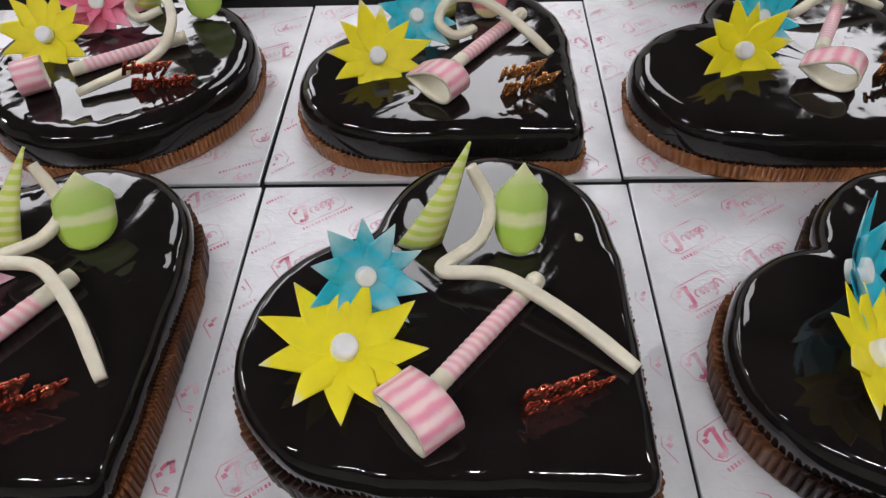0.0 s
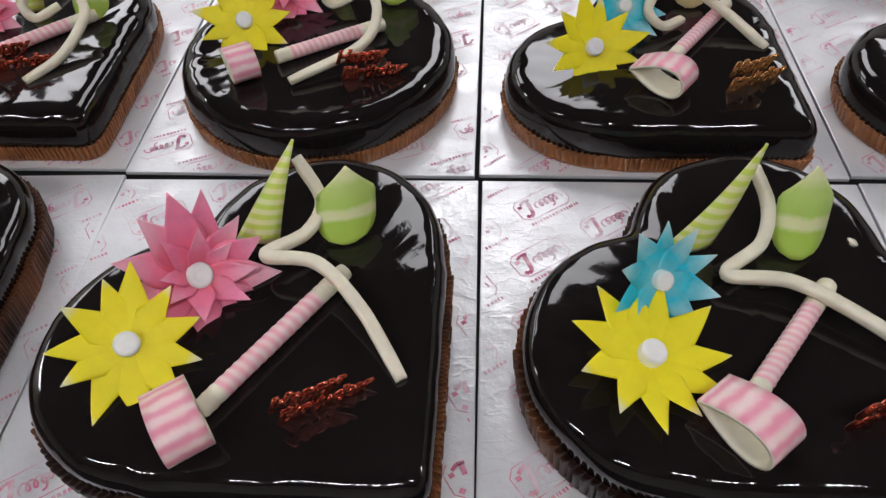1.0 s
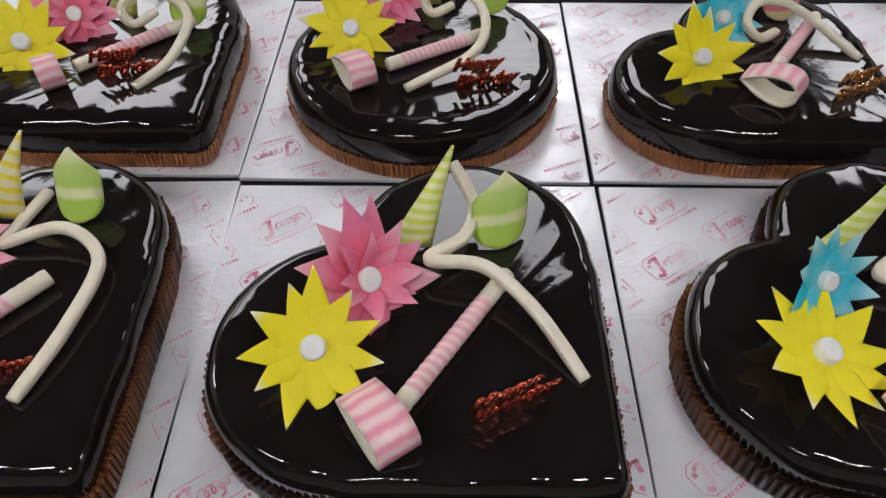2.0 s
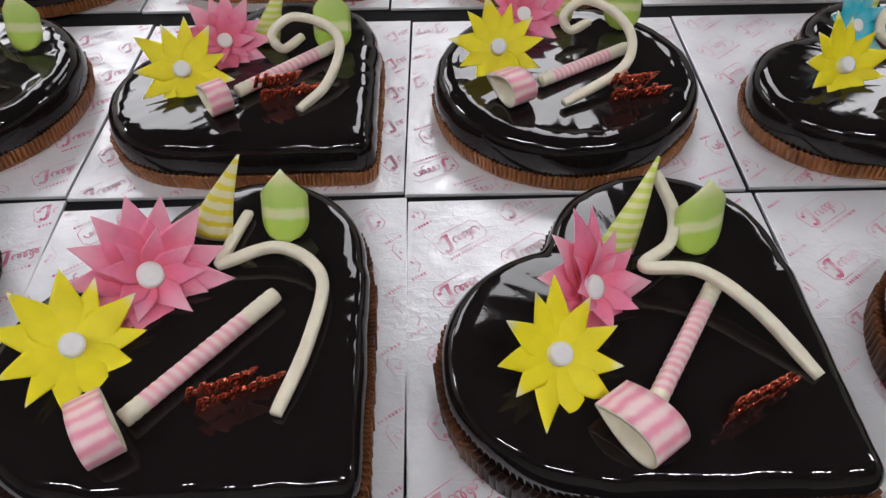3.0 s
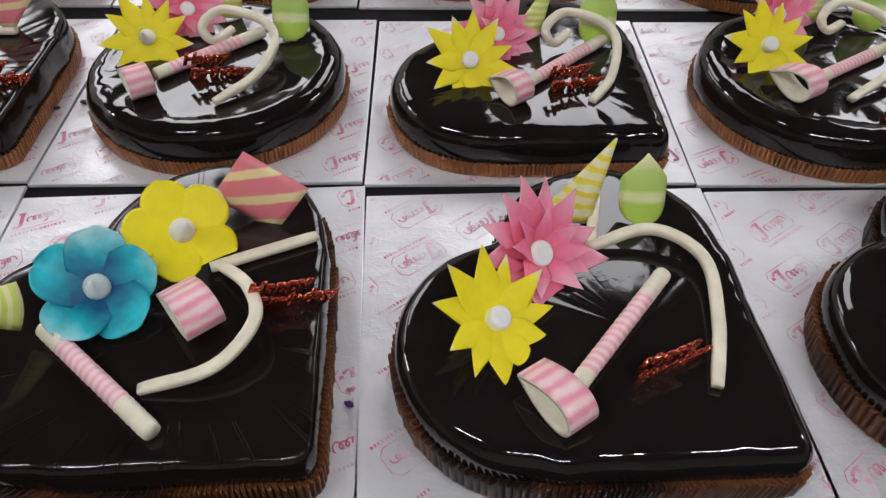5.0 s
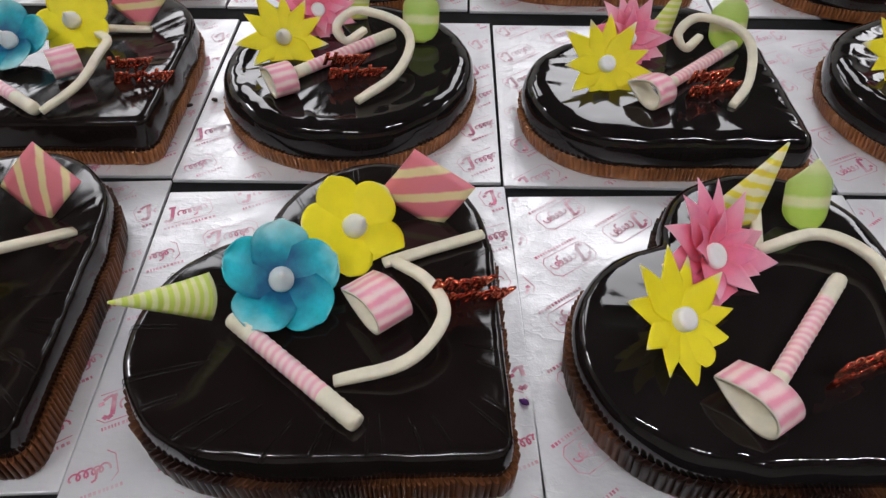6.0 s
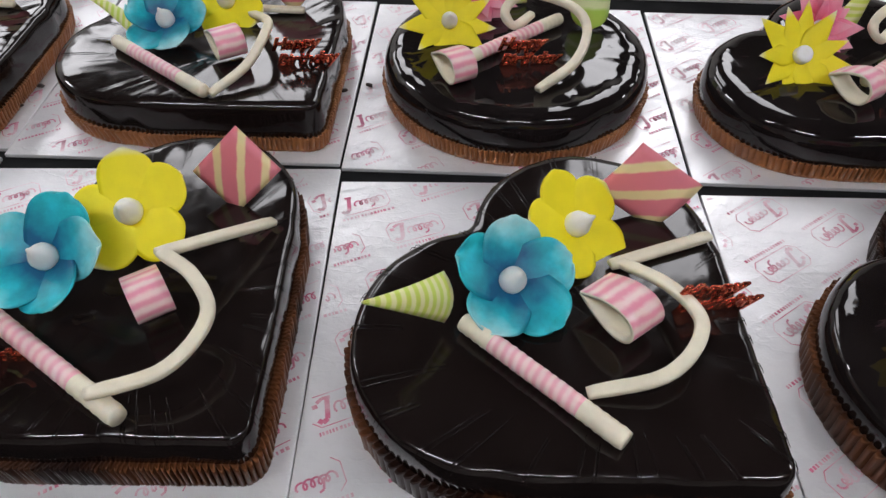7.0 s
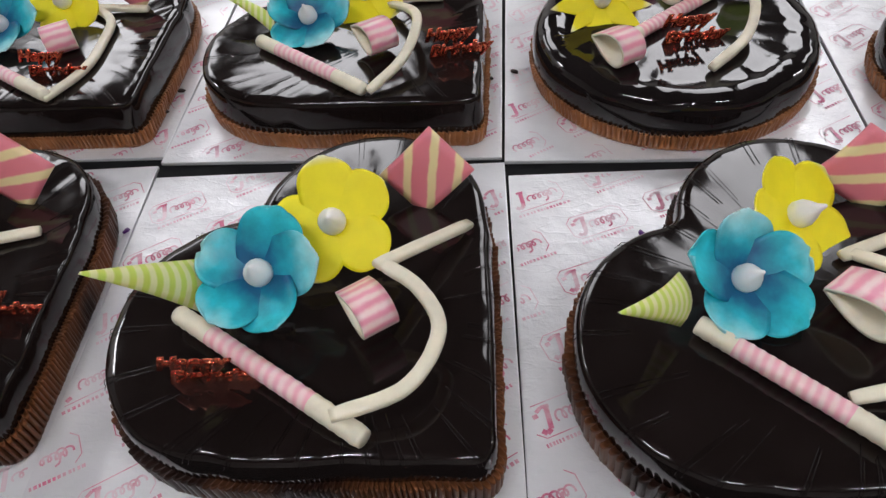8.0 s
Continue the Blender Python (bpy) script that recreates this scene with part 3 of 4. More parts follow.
def flower(root, centre, colour, normal, spin, style="pointed", size=1.0, drop=False):
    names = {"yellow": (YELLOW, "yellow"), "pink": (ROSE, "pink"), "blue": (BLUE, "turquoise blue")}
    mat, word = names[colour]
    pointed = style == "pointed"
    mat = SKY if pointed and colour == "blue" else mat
    drop = drop or not pointed
    me = shared("bud" if drop else "button", lambda: plain_mesh("flower_centre", bud() if drop else button(), WHITE))
    heart = instance("flower", me, root, flower_matrix(centre, normal, spin) @ Matrix.Scale(size, 4),
                     word + (" chocolate flower with pointed petals, white centre" if pointed else " chocolate flower with five round petals, white centre"))
    rnd = random.Random(str((round(centre[0], 3), colour)))
    count = ({"yellow": 11, "blue": 10, "pink": 13}[colour] if pointed else 5)
    for k in range(count):
        var = (k * 3 + k // 4) % 4 if pointed else k % 3
        if pointed and colour == "pink":
            me = shared(("pointed", colour, var), lance_petal(mat, (0.0085, 0.0110, 0.0065, 0.0095)[var], (0.0106, 0.0112, 0.0100, 0.0098)[var], (0.0030, 0.0010, 0.0050, 0.0038)[var], 0.0010))
            tilt, pitch, lift = rnd.uniform(1, 4), rnd.uniform(-6, 3), (k % 2) * 0.0004
        elif pointed:
            me = shared(("pointed", colour, var), pinwheel_petal(mat, (0.0085, 0.0105, 0.0072, 0.0094)[var], (0.0104, 0.0110, 0.0100, 0.0106)[var], (0.0046, 0.0018, 0.0066, 0.0050)[var], -0.0008 if colour == "yellow" else -0.0005))
            tilt, pitch, lift = rnd.uniform(0.3, 2.0), rnd.uniform(-2.5, 2) if colour == "yellow" else rnd.uniform(-12, -3), 0.0
        elif colour == "yellow":
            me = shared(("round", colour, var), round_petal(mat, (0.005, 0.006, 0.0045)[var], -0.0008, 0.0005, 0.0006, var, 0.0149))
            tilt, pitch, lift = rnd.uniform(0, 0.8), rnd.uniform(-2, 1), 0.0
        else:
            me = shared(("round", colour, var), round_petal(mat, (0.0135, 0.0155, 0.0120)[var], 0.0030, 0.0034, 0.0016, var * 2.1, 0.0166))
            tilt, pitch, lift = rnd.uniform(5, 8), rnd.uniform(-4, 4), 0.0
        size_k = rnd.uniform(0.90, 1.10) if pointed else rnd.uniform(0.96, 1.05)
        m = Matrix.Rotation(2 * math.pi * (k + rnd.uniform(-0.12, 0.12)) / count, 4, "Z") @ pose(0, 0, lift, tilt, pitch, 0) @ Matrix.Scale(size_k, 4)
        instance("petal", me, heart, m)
    if pointed and colour == "pink":
        for k in range(8):
            me = shared(("pointed", colour, k % 4), None)
            m = Matrix.Rotation(2 * math.pi * (k + 0.4 + rnd.uniform(-0.2, 0.2)) / 8, 4, "Z") @ pose(0, 0, 0.0014, rnd.uniform(4, 10), rnd.uniform(-20, -10), 0) @ Matrix.Scale(rnd.uniform(0.58, 0.74), 4)
            instance("petal", me, heart, m)
    return heart


def sheet_part(name, bm, mats, parent, label):
    ob = part(name, bm, mats[0], parent, label)
    for m in mats[1:]:
        ob.data.materials.append(m)
    return ob


def shard(root, left, right, tip, mat, label, bulge=0.006):
    """A pointed, slightly curled plate from a base edge up to its tip."""
    l, r, t = Vector(left), Vector(right), Vector(tip)
    out = (r - l).cross(t - (l + r) / 2).normalized() * bulge
    out = out if out.dot(Vector((0, -0.6, 0.8))) > 0 else -out

    def place(u, v):
        w = 1 - v * 0.985
        mid = (l + r) / 2 * (1 - v) + t * v
        return mid + (r - l) / 2 * u * w + out * (1 - u * u) * w + out * 0.5 * math.sin(v * math.pi)
    return part("chocolate_shard", sheet(14, 6, place, 0.0018), mat, root, label)


def leaf(root, foot, tip, width, facing, mat, label):
    """A standing petal-shaped plate with a rounded foot and a pointed top."""
    f, t = Vector(foot), Vector(tip)
    up = t - f
    side = Vector((math.cos(radians(facing)), math.sin(radians(facing)), 0))
    out = side.cross(up).normalized()

    def place(u, v):
        if v < 0.3:
            w = math.sqrt(max(0.0, 1 - ((0.3 - v) / 0.31) ** 2))
        elif v < 0.66:
            w = 1.0
        else:
            w = max(0.02, 1 - (v - 0.66) / 0.345)
        return f + up * v + side * u * w * width / 2 + out * (0.007 * (1 - (u * w) ** 2) - 0.004)
    return part("chocolate_leaf", sheet(16, 8, place, 0.0022), mat, root, label)


def stick(root, a, b, radius=0.0051, plain=(0.12, 0.22)):
    """A twisted pink rod with plain white ends."""
    a, b = Vector(a), Vector(b)
    line = [a.lerp(b, k / 80) for k in range(81)]
    bm = tube(line, lambda s: radius * (1 + 0.03 * math.sin(s * 126)) * min(1.0, 0.90 + 6 * min(s, 1 - s)), 14, rough=0.02, seed=int(abs(a.x) * 1e4))
    d = (b - a)
    for f in bm.faces:
        s = (f.calc_center_median() - a).dot(d) / d.length_squared
        f.material_index = 1 if s < plain[0] or s > 1 - plain[1] else 0
    return sheet_part("chocolate_stick", bm, [PINK_TWIST, CREAM], root, "pink striped chocolate stick with white ends")


def curl(root, points, radius=0.0036, flat=0.75):
    line = glide(points, 12 * (len(points) - 1))
    return part("chocolate_curl", tube(line, lambda s: radius * (0.86 + 0.14 * min(1.0, s / 0.05, (1 - s) / 0.05)), 16, flat, 0.025, int(abs(points[0][0]) * 1e4), True), CREAM, root, "curved white chocolate strip")


def roll(root, centre, axis, width=0.022, length=0.0195, height=0.0120, lift=0.0):
    """A strip bent into a drop-shaped loop that lies on its side; axis: degrees, the way through the loop."""
    c = Vector(centre)
    ax = Vector((math.cos(radians(axis)), math.sin(radians(axis)), 0.0))
    across = Vector((math.sin(radians(axis)), -math.cos(radians(axis)), -lift)).normalized()
    up = ax.cross(across)
    up = up if up.z > 0 else -up

    def place(u, v):
        th = 2 * math.pi * (0.012 + v * 0.976)
        e = -math.cos(th) * length
        h = math.sin(th) * abs(math.sin(th / 2)) ** 1.1 * height * 1.15
        return c + ax * u * width / 2 + across * e + up * (h + height)
    bm = sheet(32, 4, place, 0.0020)
    for f in bm.faces:
        m = f.calc_center_median() - c - up * height
        outward = across * across.dot(m) + up * up.dot(m) * 2
        f.normal_update()
        f.material_index = 0 if f.normal.dot(outward) > 0.25 * outward.length and abs(f.normal.dot(ax)) < 0.6 else 1
    return sheet_part("chocolate_loop", bm, [ROLL_STRIPE, CREAM], root, "pink striped chocolate strip bent into a loop")


ROLL_STRIPE = striped_material("pink_ribbed_chocolate", (0.90, 0.66, 0.64), (0.83, 0.32, 0.42), 12.0, 0.42, 0.0, 0.5, 0.5)


def plate(root, bottom, top, half, facing, label, mat):
    """A square plate standing on one corner."""
    b, t = Vector(bottom) - Vector((0, 0, 0.006)), Vector(top)
    side = Vector((math.cos(radians(facing)), math.sin(radians(facing)), 0.12)).normalized()
    mid = (b + t) / 2
    up = (t - b) / 2
    out = side.cross(up).normalized()

    def place(u, v):
        p, q = u, 2 * v - 1
        e, g = (p + q) / 2, (q - p) / 2
        return mid + side * e * half - up * g + out * 0.003 * (1 - p * p)
    return part("chocolate_plate", sheet(8, 8, place, 0.0022), mat, root, label)


def word_mesh(text):
    cu = bpy.data.curves.new("word", "FONT")
    cu.body = text
    cu.size, cu.shear, cu.extrude, cu.bevel_depth, cu.bevel_resolution = 0.0126, 0.38, 0.0004, 0.00105, 2
    cu.resolution_u = 3
    cu.align_x = "CENTER"
    cu.offset = -0.0002
    ob = new("word", cu)
    me = bpy.data.meshes.new_from_object(ob.evaluated_get(bpy.context.evaluated_depsgraph_get()))
    bpy.data.objects.remove(ob)
    return me


def topper(root, left, right, mat, size=1.0, lean=0.0):
    """A two-line greeting pick that stands in the cake."""
    l, r = Vector(left), Vector(right)
    mid = (l + r) / 2
    ang = math.degrees(math.atan2(r.y - l.y, r.x - l.x))
    pick = part("cake_topper", tube([Vector((0, 0, -0.012)), Vector((0, 0, 0.006)), Vector((0, 0, 0.020))], 0.0009, 6), mat, root, "copper red glitter birthday topper on a pick")
    pick.matrix_basis = pose(mid.x, mid.y, mid.z, 0, 0, ang) @ pose(0, 0, 0, -lean, 0, 0) @ Matrix.Scale(size, 4)
    for text, dz, dx in (("Happy", 0.0140, -0.004), ("Birthday", 0.0005, 0.003)):
        def make():
            me = word_mesh(text)
            me.materials.append(mat)
            return me
        instance("word", shared((text, mat.name), make), pick, pose(dx, 0, dz, 90, 0, 0) @ Matrix.Diagonal((1.05, 1, 1, 1)))
    return pick


# ---- cakes ----
def glaze_lines(root, m, gap, seed):
    """Pairs of fine raised chocolate lines that run from the middle of the top over the rim."""
    rnd = random.Random(seed)
    a = rnd.uniform(0, 0.2)
    while a < 2 * math.pi:
        for off in (0.0, 0.022):
            t = a + off + rnd.uniform(-0.004, 0.004)
            reach = ring_of(gap, 0.0075, [t], (0, 0))[0]
            rim = Vector((reach[0], reach[1], TOP - 0.0006))
            start = rim * rnd.uniform(0.66, 0.86)
            start.z = TOP + 0.0001
            low = ring_of(gap, 0.0042, [t], (0, 0))[0]
            bm = tube(glide([start, rim.lerp(start, 0.4) + Vector((0, 0, 0.0003)), rim, Vector((low[0], low[1], TOP - 0.0055))], 9), 0.00019, 5)
            part("glaze_line", bm, GANACHE, root).matrix_basis = m
        a += rnd.uniform(0.09, 0.28)


CAKES = []


def cake(x, y, turn, shape="heart", finish="soft", label="", stretch=(1, 1)):
    root = tagged(new("heart_cake" if shape == "heart" else "round_cake"), label, "cake", "chocolate cakes on foil boards")
    root.location = (x, y, 0)
    CAKES.append(root)
    seed = len(CAKES)
    gap = heart_gap if shape == "heart" else round_gap
    prof = {"soft": SOFT_PROFILE, "bevel": BEVEL_PROFILE, "sharp": SHARP_PROFILE, "round": ROUND_PROFILE}[finish]
    tall = y < 0.5
    if tall:
        prof = [(max(i, 0.0070), z) for i, z in prof if z < 0.0125] + [(0.0054, 0.0180), (0.0044, 0.0225), (0.0042, 0.0262)] + [(i + 0.0021, z) for i, z in prof if z > 0.0290]
    m = pose(0, 0, 0, 0, 0, turn) @ Matrix.Diagonal((*stretch, 1, 1))
    mat = GANACHE if finish == "sharp" else GLAZE
    instance("glaze", plain_mesh("glaze", swept(gap, (0, 0), prof, 220, seed=seed), mat), root, m, "glossy dark chocolate glaze")
    if finish == "sharp":
        glaze_lines(root, m, gap, seed)
    base = shared((shape, tall), lambda: plain_mesh("pleated_base", swept(gap, (0, 0), COLLAR_PROFILE if tall else BASE_PROFILE, 1200 if tall else 1056, False, lambda k, step: pleats(k, step, 1.15 if tall else 1.35)), DARK_PLEAT if tall else PLEAT))
    instance("pleated_base", base, root, m, "dark stained and shaded pleated brown card collar" if tall else "pleated brown card base")
    return root


DAISY = "dark glazed heart cake with {} on foil"
ROUND = "round cake with glossy dark chocolate glaze, yellow and pink chocolate flowers"
Z = TOP
FACE = (0.10, -0.42, 0.9)

# boards: centre, turn and the slant of the print
BOARDS = [
    (0.363, 0.424, 2.4, 33), (0.108, 0.412, 2.4, 35), (-0.147, 0.4005, 2.9, 34), (-0.399, 0.390, 4.0, 215),
    (-0.652, 0.382, 5.0, 22), (-0.907, 0.373, 5.4, 30), (-1.161, 0.361, 6.0, 28),
    (0.350, 0.684, 2.4, 32), (0.095, 0.671, 2.3, 40), (-0.161, 0.6595, 2.1, 205), (-0.416, 0.6525, 2.4, 38),
    (-0.672, 0.6445, 2.7, 33), (-0.928, 0.6365, 3.0, 30), (-1.183, 0.6285, 3.6, 35),
    (0.318, 0.955, 2.0, 35), (0.062, 0.948, 2.0, 35), (-0.194, 0.940, 2.0, 35), (-0.450, 0.934, 2.0, 35),
    (-0.706, 0.928, 2.0, 35), (-0.962, 0.920, 2.0, 35), (-1.218, 0.912, 2.0, 35),
]
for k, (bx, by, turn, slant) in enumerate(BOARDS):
    cake_board(bx, by, turn, slant, k + 3, PRINT if by < 0.5 else FADED_GLARE_PRINT)


def local(root, *p):
    return Vector(p) - root.location


def pointed_set(x, y, turn, second, shape="heart", finish="soft", **o):
    """A cake with two pointed flowers, a shard, a leaf, a curl, a stick in a loop and a topper; o: places on the table."""
    words = {"blue": "yellow and blue chocolate flowers", "pink": "yellow and pink chocolate flowers"}[second]
    root = cake(x, y, turn, shape, finish, (DAISY.format(words) if shape == "heart" else ROUND), o.get("stretch", (1, 1)))
    P = lambda p: local(root, *p)
    flower(root, P(o["yellow"]), "yellow", o.get("yn", FACE), o.get("spin", 0), size=o.get("ys", 0.86), drop=o.get("drop", False))
    flower(root, P(o["other"]), second, o.get("on", (0.05, -0.55, 0.8)), o.get("spin", 0) + 13, size=o.get("os", 0.98))
    if "shard" in o:
        l, r, t = o["shard"]
        shard(root, P(l), P(r), P(t), o.get("shard_mat", GREEN_STRIPE), "pale green striped chocolate shard")
    if "leaf" in o:
        f, t, w, face = o["leaf"]
        leaf(root, P(f), P(t), w, face, o.get("leaf_mat", GREEN_BAND), "green banded chocolate leaf plate")
    if "curl" in o:
        curl(root, [P(p) for p in o["curl"]])
    if "bit" in o:
        curl(root, [P(p) for p in o["bit"]], 0.0034)
    if "stick" in o:
        stick(root, P(o["stick"][0]), P(o["stick"][1]))
    if "roll" in o:
        c, a, *size = o["roll"]
        roll(root, P(c), a, *size)
    if "topper" in o:
        topper(root, P(o["topper"][0]), P(o["topper"][1]), o.get("topper_mat", GLITTER), lean=-5 if y < 0.5 else 0)
    return root


def round_set(x, y, turn, **o):
    """A brushed heart cake with two round-petalled flowers, a plate, a shard, a curl, a stick, a loop and a topper."""
    root = cake(x, y, turn, "heart", "sharp", "brushed chocolate heart cake with blue and yellow round-petalled flowers", o.get("stretch", (1, 1)))
    P = lambda p: local(root, *p)
    flower(root, P(o["blue"]), "blue", o.get("bn", (0.05, -0.5, 0.85)), o.get("spin", 20), "round", 0.95)
    flower(root, P(o["yellow"]), "yellow", o.get("yn", (0.1, -0.6, 0.75)), o.get("spin", 20) + 25, "round", 0.98)
    l, r, t = o["shard"]
    shard(root, P(l), P(r), P(t), GREEN_STRIPE, "pale green striped chocolate shard")
    b, t, h, face = o["plate"]
    plate(root, P(b), P(t), h, face, "square rose chocolate plate with cream stripes", o.get("plate_mat", ROSE_FLAT))
    curl(root, [P(p) for p in o["curl"]], 0.0036, 0.62)
    curl(root, [P(p) for p in o["bit"]], 0.0036, 0.62)
    stick(root, P(o["stick"][0]), P(o["stick"][1]), 0.0052, (0.2, 0.25))
    roll(root, P(o["roll"][0]), o["roll"][1], *o.get("roll_size", (0.022, 0.018, 0.011)))
    topper(root, P(o["topper"][0]), P(o["topper"][1]), GLITTER, lean=-5 if y < 0.5 else 0)
    return root


S = Z + 0.0055
# front row
pointed_set(0.398, 0.385, 2, "blue", yn=(0.5, -0.2, 0.8), yellow=(0.315, 0.366, 0.056), other=(0.318, 0.412, 0.062), on=(0.7, -0.35, 0.5), os=0.9)
pointed_set(0.140, 0.382, 2, "blue", spin=5, stretch=(0.958, 1.05), ys=0.91, os=0.72, yn=(0.28, -0.15, 0.94), on=(0.42, -0.72, 0.52), yellow=(0.0655, 0.364, 0.0475), other=(0.072, 0.402, 0.060),
            shard=((0.083, 0.443, Z), (0.108, 0.446, Z), (0.124, 0.461, 0.101)), leaf=((0.152, 0.439, Z), (0.153, 0.461, 0.088), 0.027, 0),
            curl=[(0.124, 0.464, 0.082), (0.135, 0.455, 0.062), (0.130, 0.436, 0.053), (0.110, 0.416, 0.050), (0.142, 0.410, 0.053), (0.178, 0.386, 0.050), (0.208, 0.362, 0.043)],
            stick=((0.110, 0.344, S), (0.162, 0.416, S)), roll=((0.105, 0.331, Z), 42), topper=((0.148, 0.334, Z), (0.191, 0.353, Z)))
pointed_set(-0.1115, 0.366, 2, "pink", spin=20, stretch=(0.985, 1.04), yn=(0.35, -0.45, 0.8), on=(0.6, -0.45, 0.65), yellow=(-0.189, 0.349, 0.053), other=(-0.169, 0.395, 0.052),
            shard=((-0.161, 0.433, Z), (-0.136, 0.433, Z), (-0.125, 0.463, 0.091)), leaf=((-0.096, 0.435, Z), (-0.096, 0.455, 0.081), 0.033, 20),
            curl=[(-0.125, 0.461, 0.080), (-0.112, 0.450, 0.058), (-0.117, 0.430, 0.052), (-0.135, 0.410, 0.054), (-0.105, 0.404, 0.057), (-0.078, 0.380, 0.052), (-0.053, 0.346, 0.041)],
            stick=((-0.145, 0.320, S), (-0.092, 0.409, S)), roll=((-0.152, 0.312, Z), 38), topper=((-0.112, 0.317, Z), (-0.071, 0.340, Z)))
pointed_set(-0.3645, 0.355, 4, "pink", spin=12, stretch=(0.965, 1.05), ys=0.91, os=1.07, yn=(0.45, -0.35, 0.8), on=(0.5, -0.5, 0.7), yellow=(-0.445, 0.351, 0.051), other=(-0.420, 0.402, 0.050),
            shard=((-0.414, 0.450, Z), (-0.382, 0.441, Z), (-0.371, 0.460, 0.093)), shard_mat=LEMON_STRIPE, leaf=((-0.349, 0.441, Z), (-0.349, 0.463, 0.080), 0.028, 0),
            curl=[(-0.385, 0.416, 0.044), (-0.348, 0.424, 0.052), (-0.320, 0.404, 0.049), (-0.321, 0.360, 0.046), (-0.331, 0.317, 0.043)],
            bit=[(-0.385, 0.417, 0.043), (-0.376, 0.462, 0.044)],
            stick=((-0.406, 0.311, S), (-0.345, 0.393, S)), roll=((-0.416, 0.304, Z), 36, 0.018), topper=((-0.377, 0.317, Z), (-0.335, 0.338, Z)))
round_set(-0.6135, 0.346, 5, stretch=(0.968, 1.07), spin=30, blue=(-0.667, 0.366, 0.052), yellow=(-0.633, 0.411, 0.053), yn=(0.45, -0.35, 0.72), bn=(0.25, -0.45, 0.85), shard=((-0.702, 0.355, 0.068), (-0.700, 0.338, 0.049), (-0.734, 0.313, 0.090)),
          plate=((-0.583, 0.435, Z - 0.001), (-0.597, 0.447, 0.087), 0.031, 0), curl=[(-0.607, 0.394, 0.044), (-0.584, 0.370, 0.053), (-0.573, 0.341, 0.058), (-0.590, 0.316, 0.051), (-0.628, 0.307, 0.042)],
          bit=[(-0.612, 0.391, 0.044), (-0.553, 0.421, 0.043)], stick=((-0.690, 0.342, S), (-0.612, 0.281, S)), roll=((-0.611, 0.353, Z + 0.004), 42), topper=((-0.584, 0.362, Z), (-0.540, 0.373, Z)))
round_set(-0.861, 0.342, 5, stretch=(0.945, 1.075), spin=12, blue=(-0.907, 0.346, 0.066), yellow=(-0.877, 0.383, 0.067), shard=((-0.942, 0.352, 0.068), (-0.936, 0.330, 0.052), (-0.962, 0.303, 0.114)),
          plate_mat=ROSE_UP, plate=((-0.836, 0.424, Z), (-0.830, 0.436, 0.090), 0.028, -2), curl=[(-0.842, 0.344, 0.080), (-0.824, 0.336, 0.072), (-0.813, 0.318, 0.064), (-0.825, 0.290, 0.059), (-0.857, 0.274, 0.057)],
          bit=[(-0.846, 0.347, 0.075), (-0.807, 0.406, 0.045)], stick=((-0.952, 0.332, 0.048), (-0.842, 0.269, 0.048)), roll=((-0.851, 0.334, Z + 0.010), 38), roll_size=(0.019, 0.015, 0.010), topper=((-0.952, 0.296, Z), (-0.901, 0.301, Z)))
round_set(-1.112, 0.335, 6, blue=(-1.172, 0.352, 0.052), yellow=(-1.140, 0.391, 0.054), shard=((-1.213, 0.360, 0.045), (-1.206, 0.338, 0.042), (-1.261, 0.344, 0.052)),
          plate=((-1.088, 0.418, Z), (-1.086, 0.428, 0.088), 0.026, 8), curl=[(-1.116, 0.373, 0.044), (-1.080, 0.354, 0.043), (-1.070, 0.328, 0.043), (-1.081, 0.297, 0.043), (-1.120, 0.277, 0.043)],
          bit=[(-1.116, 0.373, 0.045), (-1.064, 0.392, 0.043)], stick=((-1.210, 0.328, S), (-1.103, 0.270, S)), roll=((-1.118, 0.348, Z), 38), topper=((-1.080, 0.330, Z), (-1.040, 0.334, Z)))

# middle row
pointed_set(0.380, 0.630, 2, "blue", finish="bevel", spin=8, yn=(0.25, -0.8, 0.5), on=(0.3, -0.7, 0.6), ys=0.86, os=0.75, yellow=(0.313, 0.632, 0.052), other=(0.335, 0.675, 0.054), stick=((0.374, 0.645, S), (0.412, 0.722, S)), roll=((0.370, 0.612, Z), 60),
            curl=[(0.365, 0.695, 0.045), (0.400, 0.712, 0.055), (0.440, 0.712, 0.044)], topper=((0.401, 0.618, Z), (0.445, 0.630, Z)), topper_mat=GOLD)
pointed_set(0.123, 0.624, 2, "blue", stretch=(0.94, 0.94), finish="bevel", spin=10, yn=(0.25, -0.70, 0.65), on=(0.3, -0.7, 0.6), ys=0.86, os=0.75, yellow=(0.050, 0.621, 0.052), other=(0.074, 0.672, 0.056),
            shard=((0.076, 0.700, Z), (0.102, 0.702, Z), (0.108, 0.716, 0.092)), leaf=((0.130, 0.700, Z), (0.130, 0.716, 0.086), 0.028, 0), leaf_mat=ROSE_BAND,
            curl=[(0.120, 0.672, 0.046), (0.104, 0.660, 0.047), (0.092, 0.665, 0.057), (0.102, 0.680, 0.066), (0.126, 0.683, 0.063), (0.152, 0.670, 0.052), (0.178, 0.645, 0.040)],
            stick=((0.106, 0.620, S), (0.157, 0.697, S)), roll=((0.096, 0.593, Z), 55, 0.021, 0.020), topper=((0.135, 0.585, Z), (0.180, 0.610, Z)), topper_mat=GOLD)
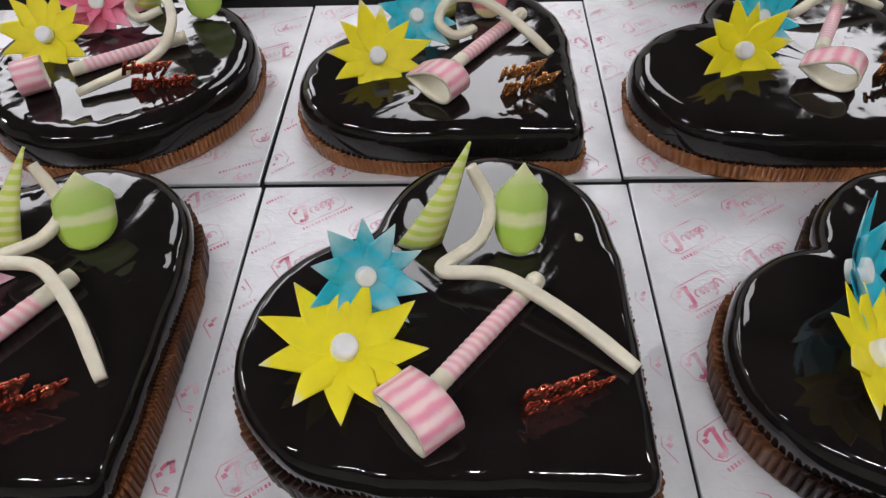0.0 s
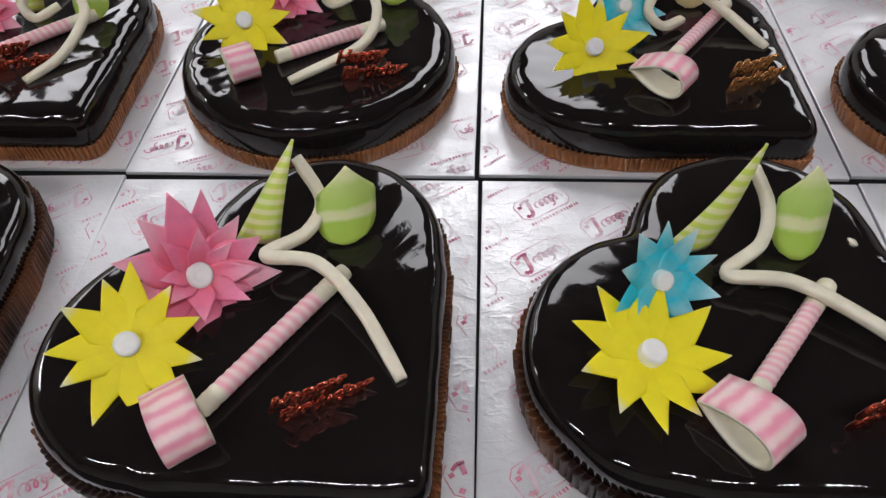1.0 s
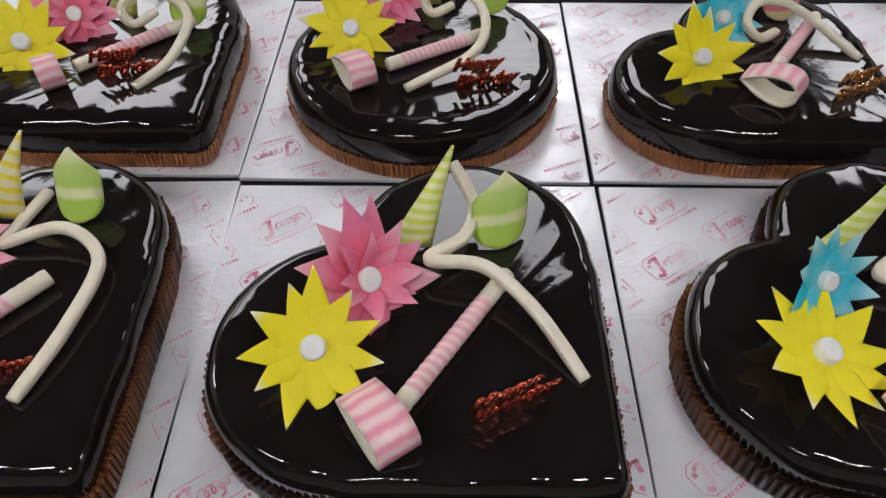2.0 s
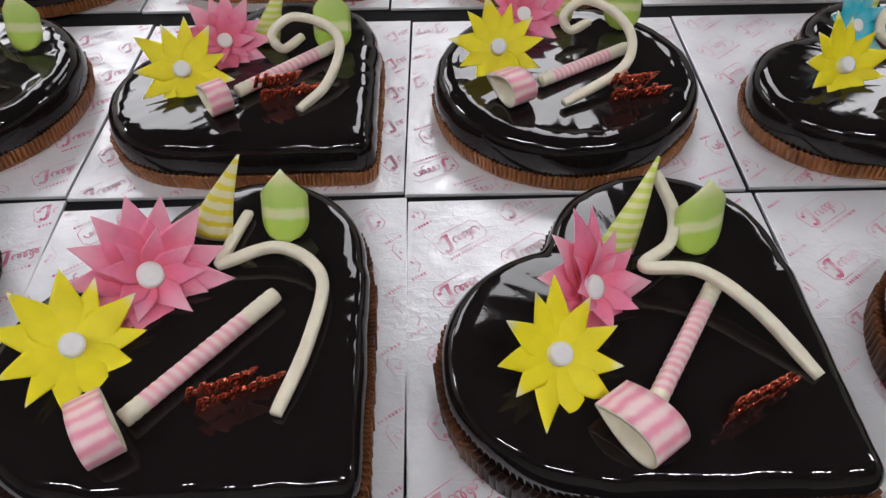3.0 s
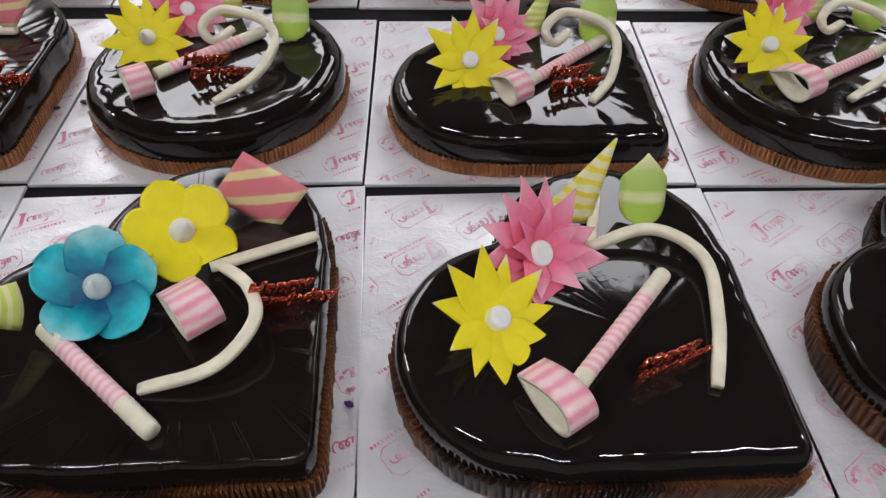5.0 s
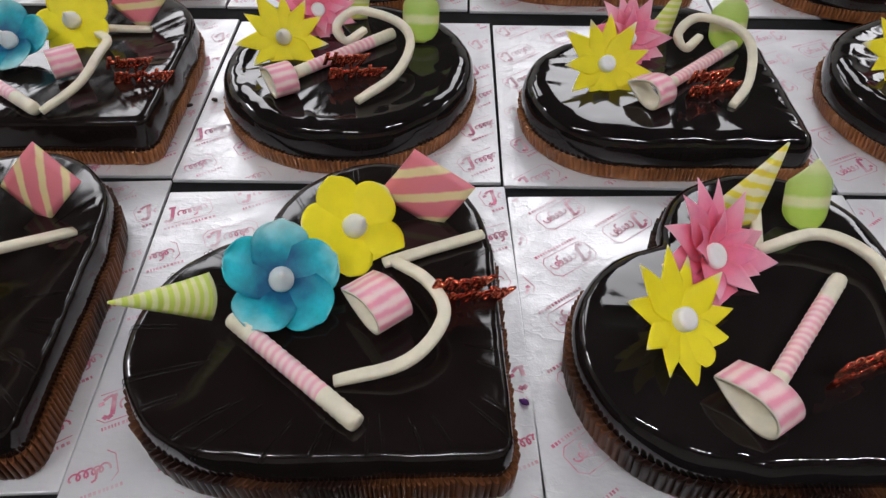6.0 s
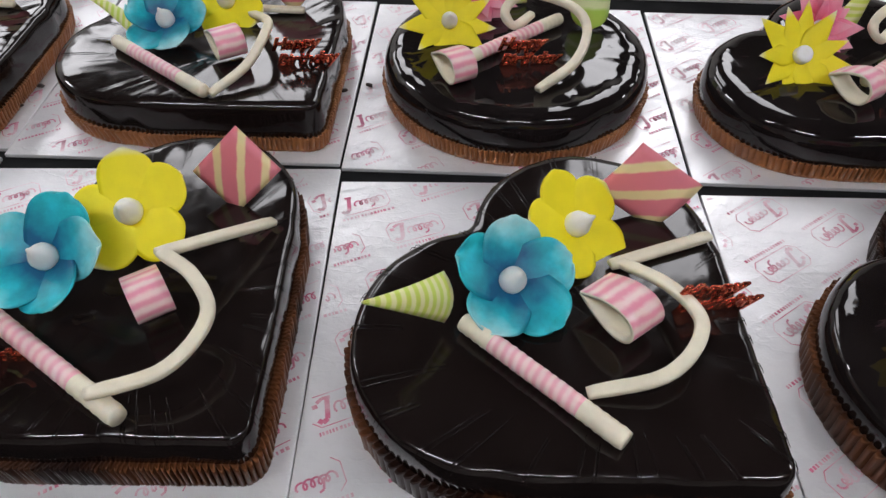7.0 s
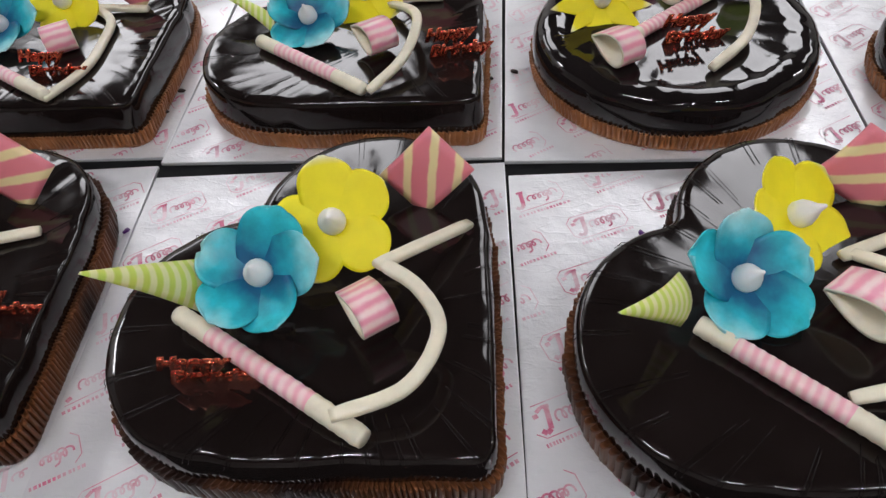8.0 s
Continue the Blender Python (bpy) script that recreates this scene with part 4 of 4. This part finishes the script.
pointed_set(-0.158, 0.640, 0, "pink", "round", "round", spin=4, yn=(0.1, -0.68, 0.68), on=(0.3, -0.65, 0.6), ys=0.86, os=0.85, yellow=(-0.213, 0.645, 0.053), other=(-0.192, 0.695, 0.054),
            leaf=((-0.106, 0.697, Z), (-0.106, 0.712, 0.084), 0.030, 0), shard=((-0.172, 0.712, Z), (-0.148, 0.712, Z), (-0.140, 0.726, 0.086)),
            curl=[(-0.136, 0.688, 0.052), (-0.152, 0.678, 0.050), (-0.158, 0.683, 0.060), (-0.142, 0.690, 0.070), (-0.120, 0.670, 0.070), (-0.109, 0.642, 0.063), (-0.119, 0.616, 0.052), (-0.165, 0.582, 0.044)],
            stick=((-0.181, 0.609, S), (-0.108, 0.658, S)), roll=((-0.204, 0.596, Z), 32, 0.020, 0.019), topper=((-0.133, 0.591, Z), (-0.089, 0.601, Z)))
pointed_set(-0.385, 0.614, 3, "pink", stretch=(0.965, 1), finish="bevel", spin=16, yn=(0.15, -0.68, 0.7), on=(0.3, -0.65, 0.6), ys=0.9, os=0.85, yellow=(-0.459, 0.612, 0.053), other=(-0.437, 0.656, 0.052),
            leaf=((-0.350, 0.662, Z), (-0.350, 0.684, 0.086), 0.030, 0), shard=((-0.424, 0.676, Z), (-0.398, 0.678, Z), (-0.388, 0.694, 0.090)),
            curl=[(-0.374, 0.665, 0.052), (-0.388, 0.650, 0.049), (-0.396, 0.654, 0.060), (-0.380, 0.665, 0.069), (-0.352, 0.658, 0.066), (-0.339, 0.640, 0.058), (-0.346, 0.605, 0.046), (-0.364, 0.577, 0.041)],
            stick=((-0.414, 0.594, S), (-0.345, 0.664, S)), roll=((-0.427, 0.581, Z), 36, 0.017, 0.017), topper=((-0.401, 0.587, Z), (-0.356, 0.603, Z)))
pointed_set(-0.670, 0.632, 0, "pink", "round", "round", spin=24, drop=True, yn=(0.12, -0.68, 0.68), on=(0.3, -0.65, 0.6), ys=0.86, os=0.85, yellow=(-0.725, 0.640, 0.052), other=(-0.705, 0.686, 0.054),
            leaf=((-0.612, 0.662, Z), (-0.612, 0.682, 0.084), 0.030, 0), shard=((-0.690, 0.702, Z), (-0.664, 0.702, Z), (-0.656, 0.716, 0.086)),
            curl=[(-0.659, 0.659, 0.052), (-0.673, 0.644, 0.049), (-0.681, 0.648, 0.060), (-0.665, 0.659, 0.069), (-0.630, 0.648, 0.066), (-0.617, 0.628, 0.058), (-0.626, 0.594, 0.049), (-0.653, 0.563, 0.043)],
            stick=((-0.708, 0.596, S), (-0.636, 0.666, S)), roll=((-0.716, 0.580, Z), 34, 0.019, 0.018), topper=((-0.686, 0.597, Z), (-0.641, 0.606, Z)))
round_set(-0.891, 0.604, 3, blue=(-0.950, 0.618, 0.052), yellow=(-0.912, 0.654, 0.053), shard=((-0.985, 0.632, 0.046), (-0.978, 0.610, 0.042), (-1.030, 0.640, 0.062)),
          plate=((-0.862, 0.676, Z), (-0.862, 0.686, 0.088), 0.026, 2), curl=[(-0.892, 0.650, 0.046), (-0.868, 0.620, 0.056), (-0.860, 0.588, 0.062), (-0.868, 0.560, 0.052), (-0.889, 0.534, 0.043)],
          bit=[(-0.900, 0.660, 0.045), (-0.850, 0.664, 0.043)], stick=((-0.985, 0.596, S), (-0.892, 0.533, S)), roll=((-0.893, 0.591, Z + 0.004), 36), topper=((-0.854, 0.580, Z), (-0.812, 0.590, Z)))
round_set(-1.148, 0.595, 4, blue=(-1.207, 0.609, 0.052), yellow=(-1.169, 0.645, 0.053), shard=((-1.242, 0.623, 0.046), (-1.235, 0.601, 0.042), (-1.287, 0.631, 0.062)),
          plate=((-1.112, 0.660, Z), (-1.112, 0.670, 0.086), 0.026, 6), curl=[(-1.158, 0.656, 0.046), (-1.126, 0.632, 0.044), (-1.118, 0.600, 0.043), (-1.116, 0.560, 0.043), (-1.130, 0.522, 0.043)],
          bit=[(-1.158, 0.650, 0.045), (-1.100, 0.650, 0.043)], stick=((-1.242, 0.587, S), (-1.128, 0.524, S)), roll=((-1.152, 0.596, Z), 36), topper=((-1.160, 0.555, Z), (-1.120, 0.558, Z)))

# far row, of which only the front edges come into view
for cx, cy, kind in ((0.360, 0.915, "round"), (0.100, 0.910, "heart"), (-0.160, 0.905, "round"), (-0.420, 0.900, "heart"), (-0.690, 0.892, "round"), (-0.930, 0.885, "heart"), (-1.190, 0.876, "round")):
    cake(cx, cy, 2 if kind == "heart" else 0, kind, "soft" if kind == "heart" else "round", "glossy dark chocolate cake on a foil board")


# ---- crumbs ----
def crumb(x, y, size, mat, seed, label, z=0.0):
    rnd = random.Random(seed)
    bm = bmesh.new()
    bmesh.ops.create_icosphere(bm, subdivisions=2, radius=size)
    for v in bm.verts:
        v.co *= rnd.uniform(0.75, 1.2)
        v.co.z *= 0.5
        v.co.x *= 1.5
    low = min(v.co.z for v in bm.verts)
    ob = tagged(part("crumb", bm, mat), label, "crumb", "crumbs on the boards")
    ob.matrix_basis = pose(x, y, z - low + 0.0005, 0, 0, rnd.uniform(0, 180))


for k, (cx, cy) in enumerate(CRUMBS_PURPLE):
    crumb(cx, cy, 0.0020, PURPLE, k, "small dark purple sugar crumb on foil")
for k, (cx, cy) in enumerate(CRUMBS_BROWN):
    crumb(cx, cy, 0.0024, CRUMB, k + 20, "small dark chocolate crumb on foil")
crumb(0.186, 0.452, 0.0022, CREAM, 40, "small white chocolate crumb on the glaze", TOP - 0.001)
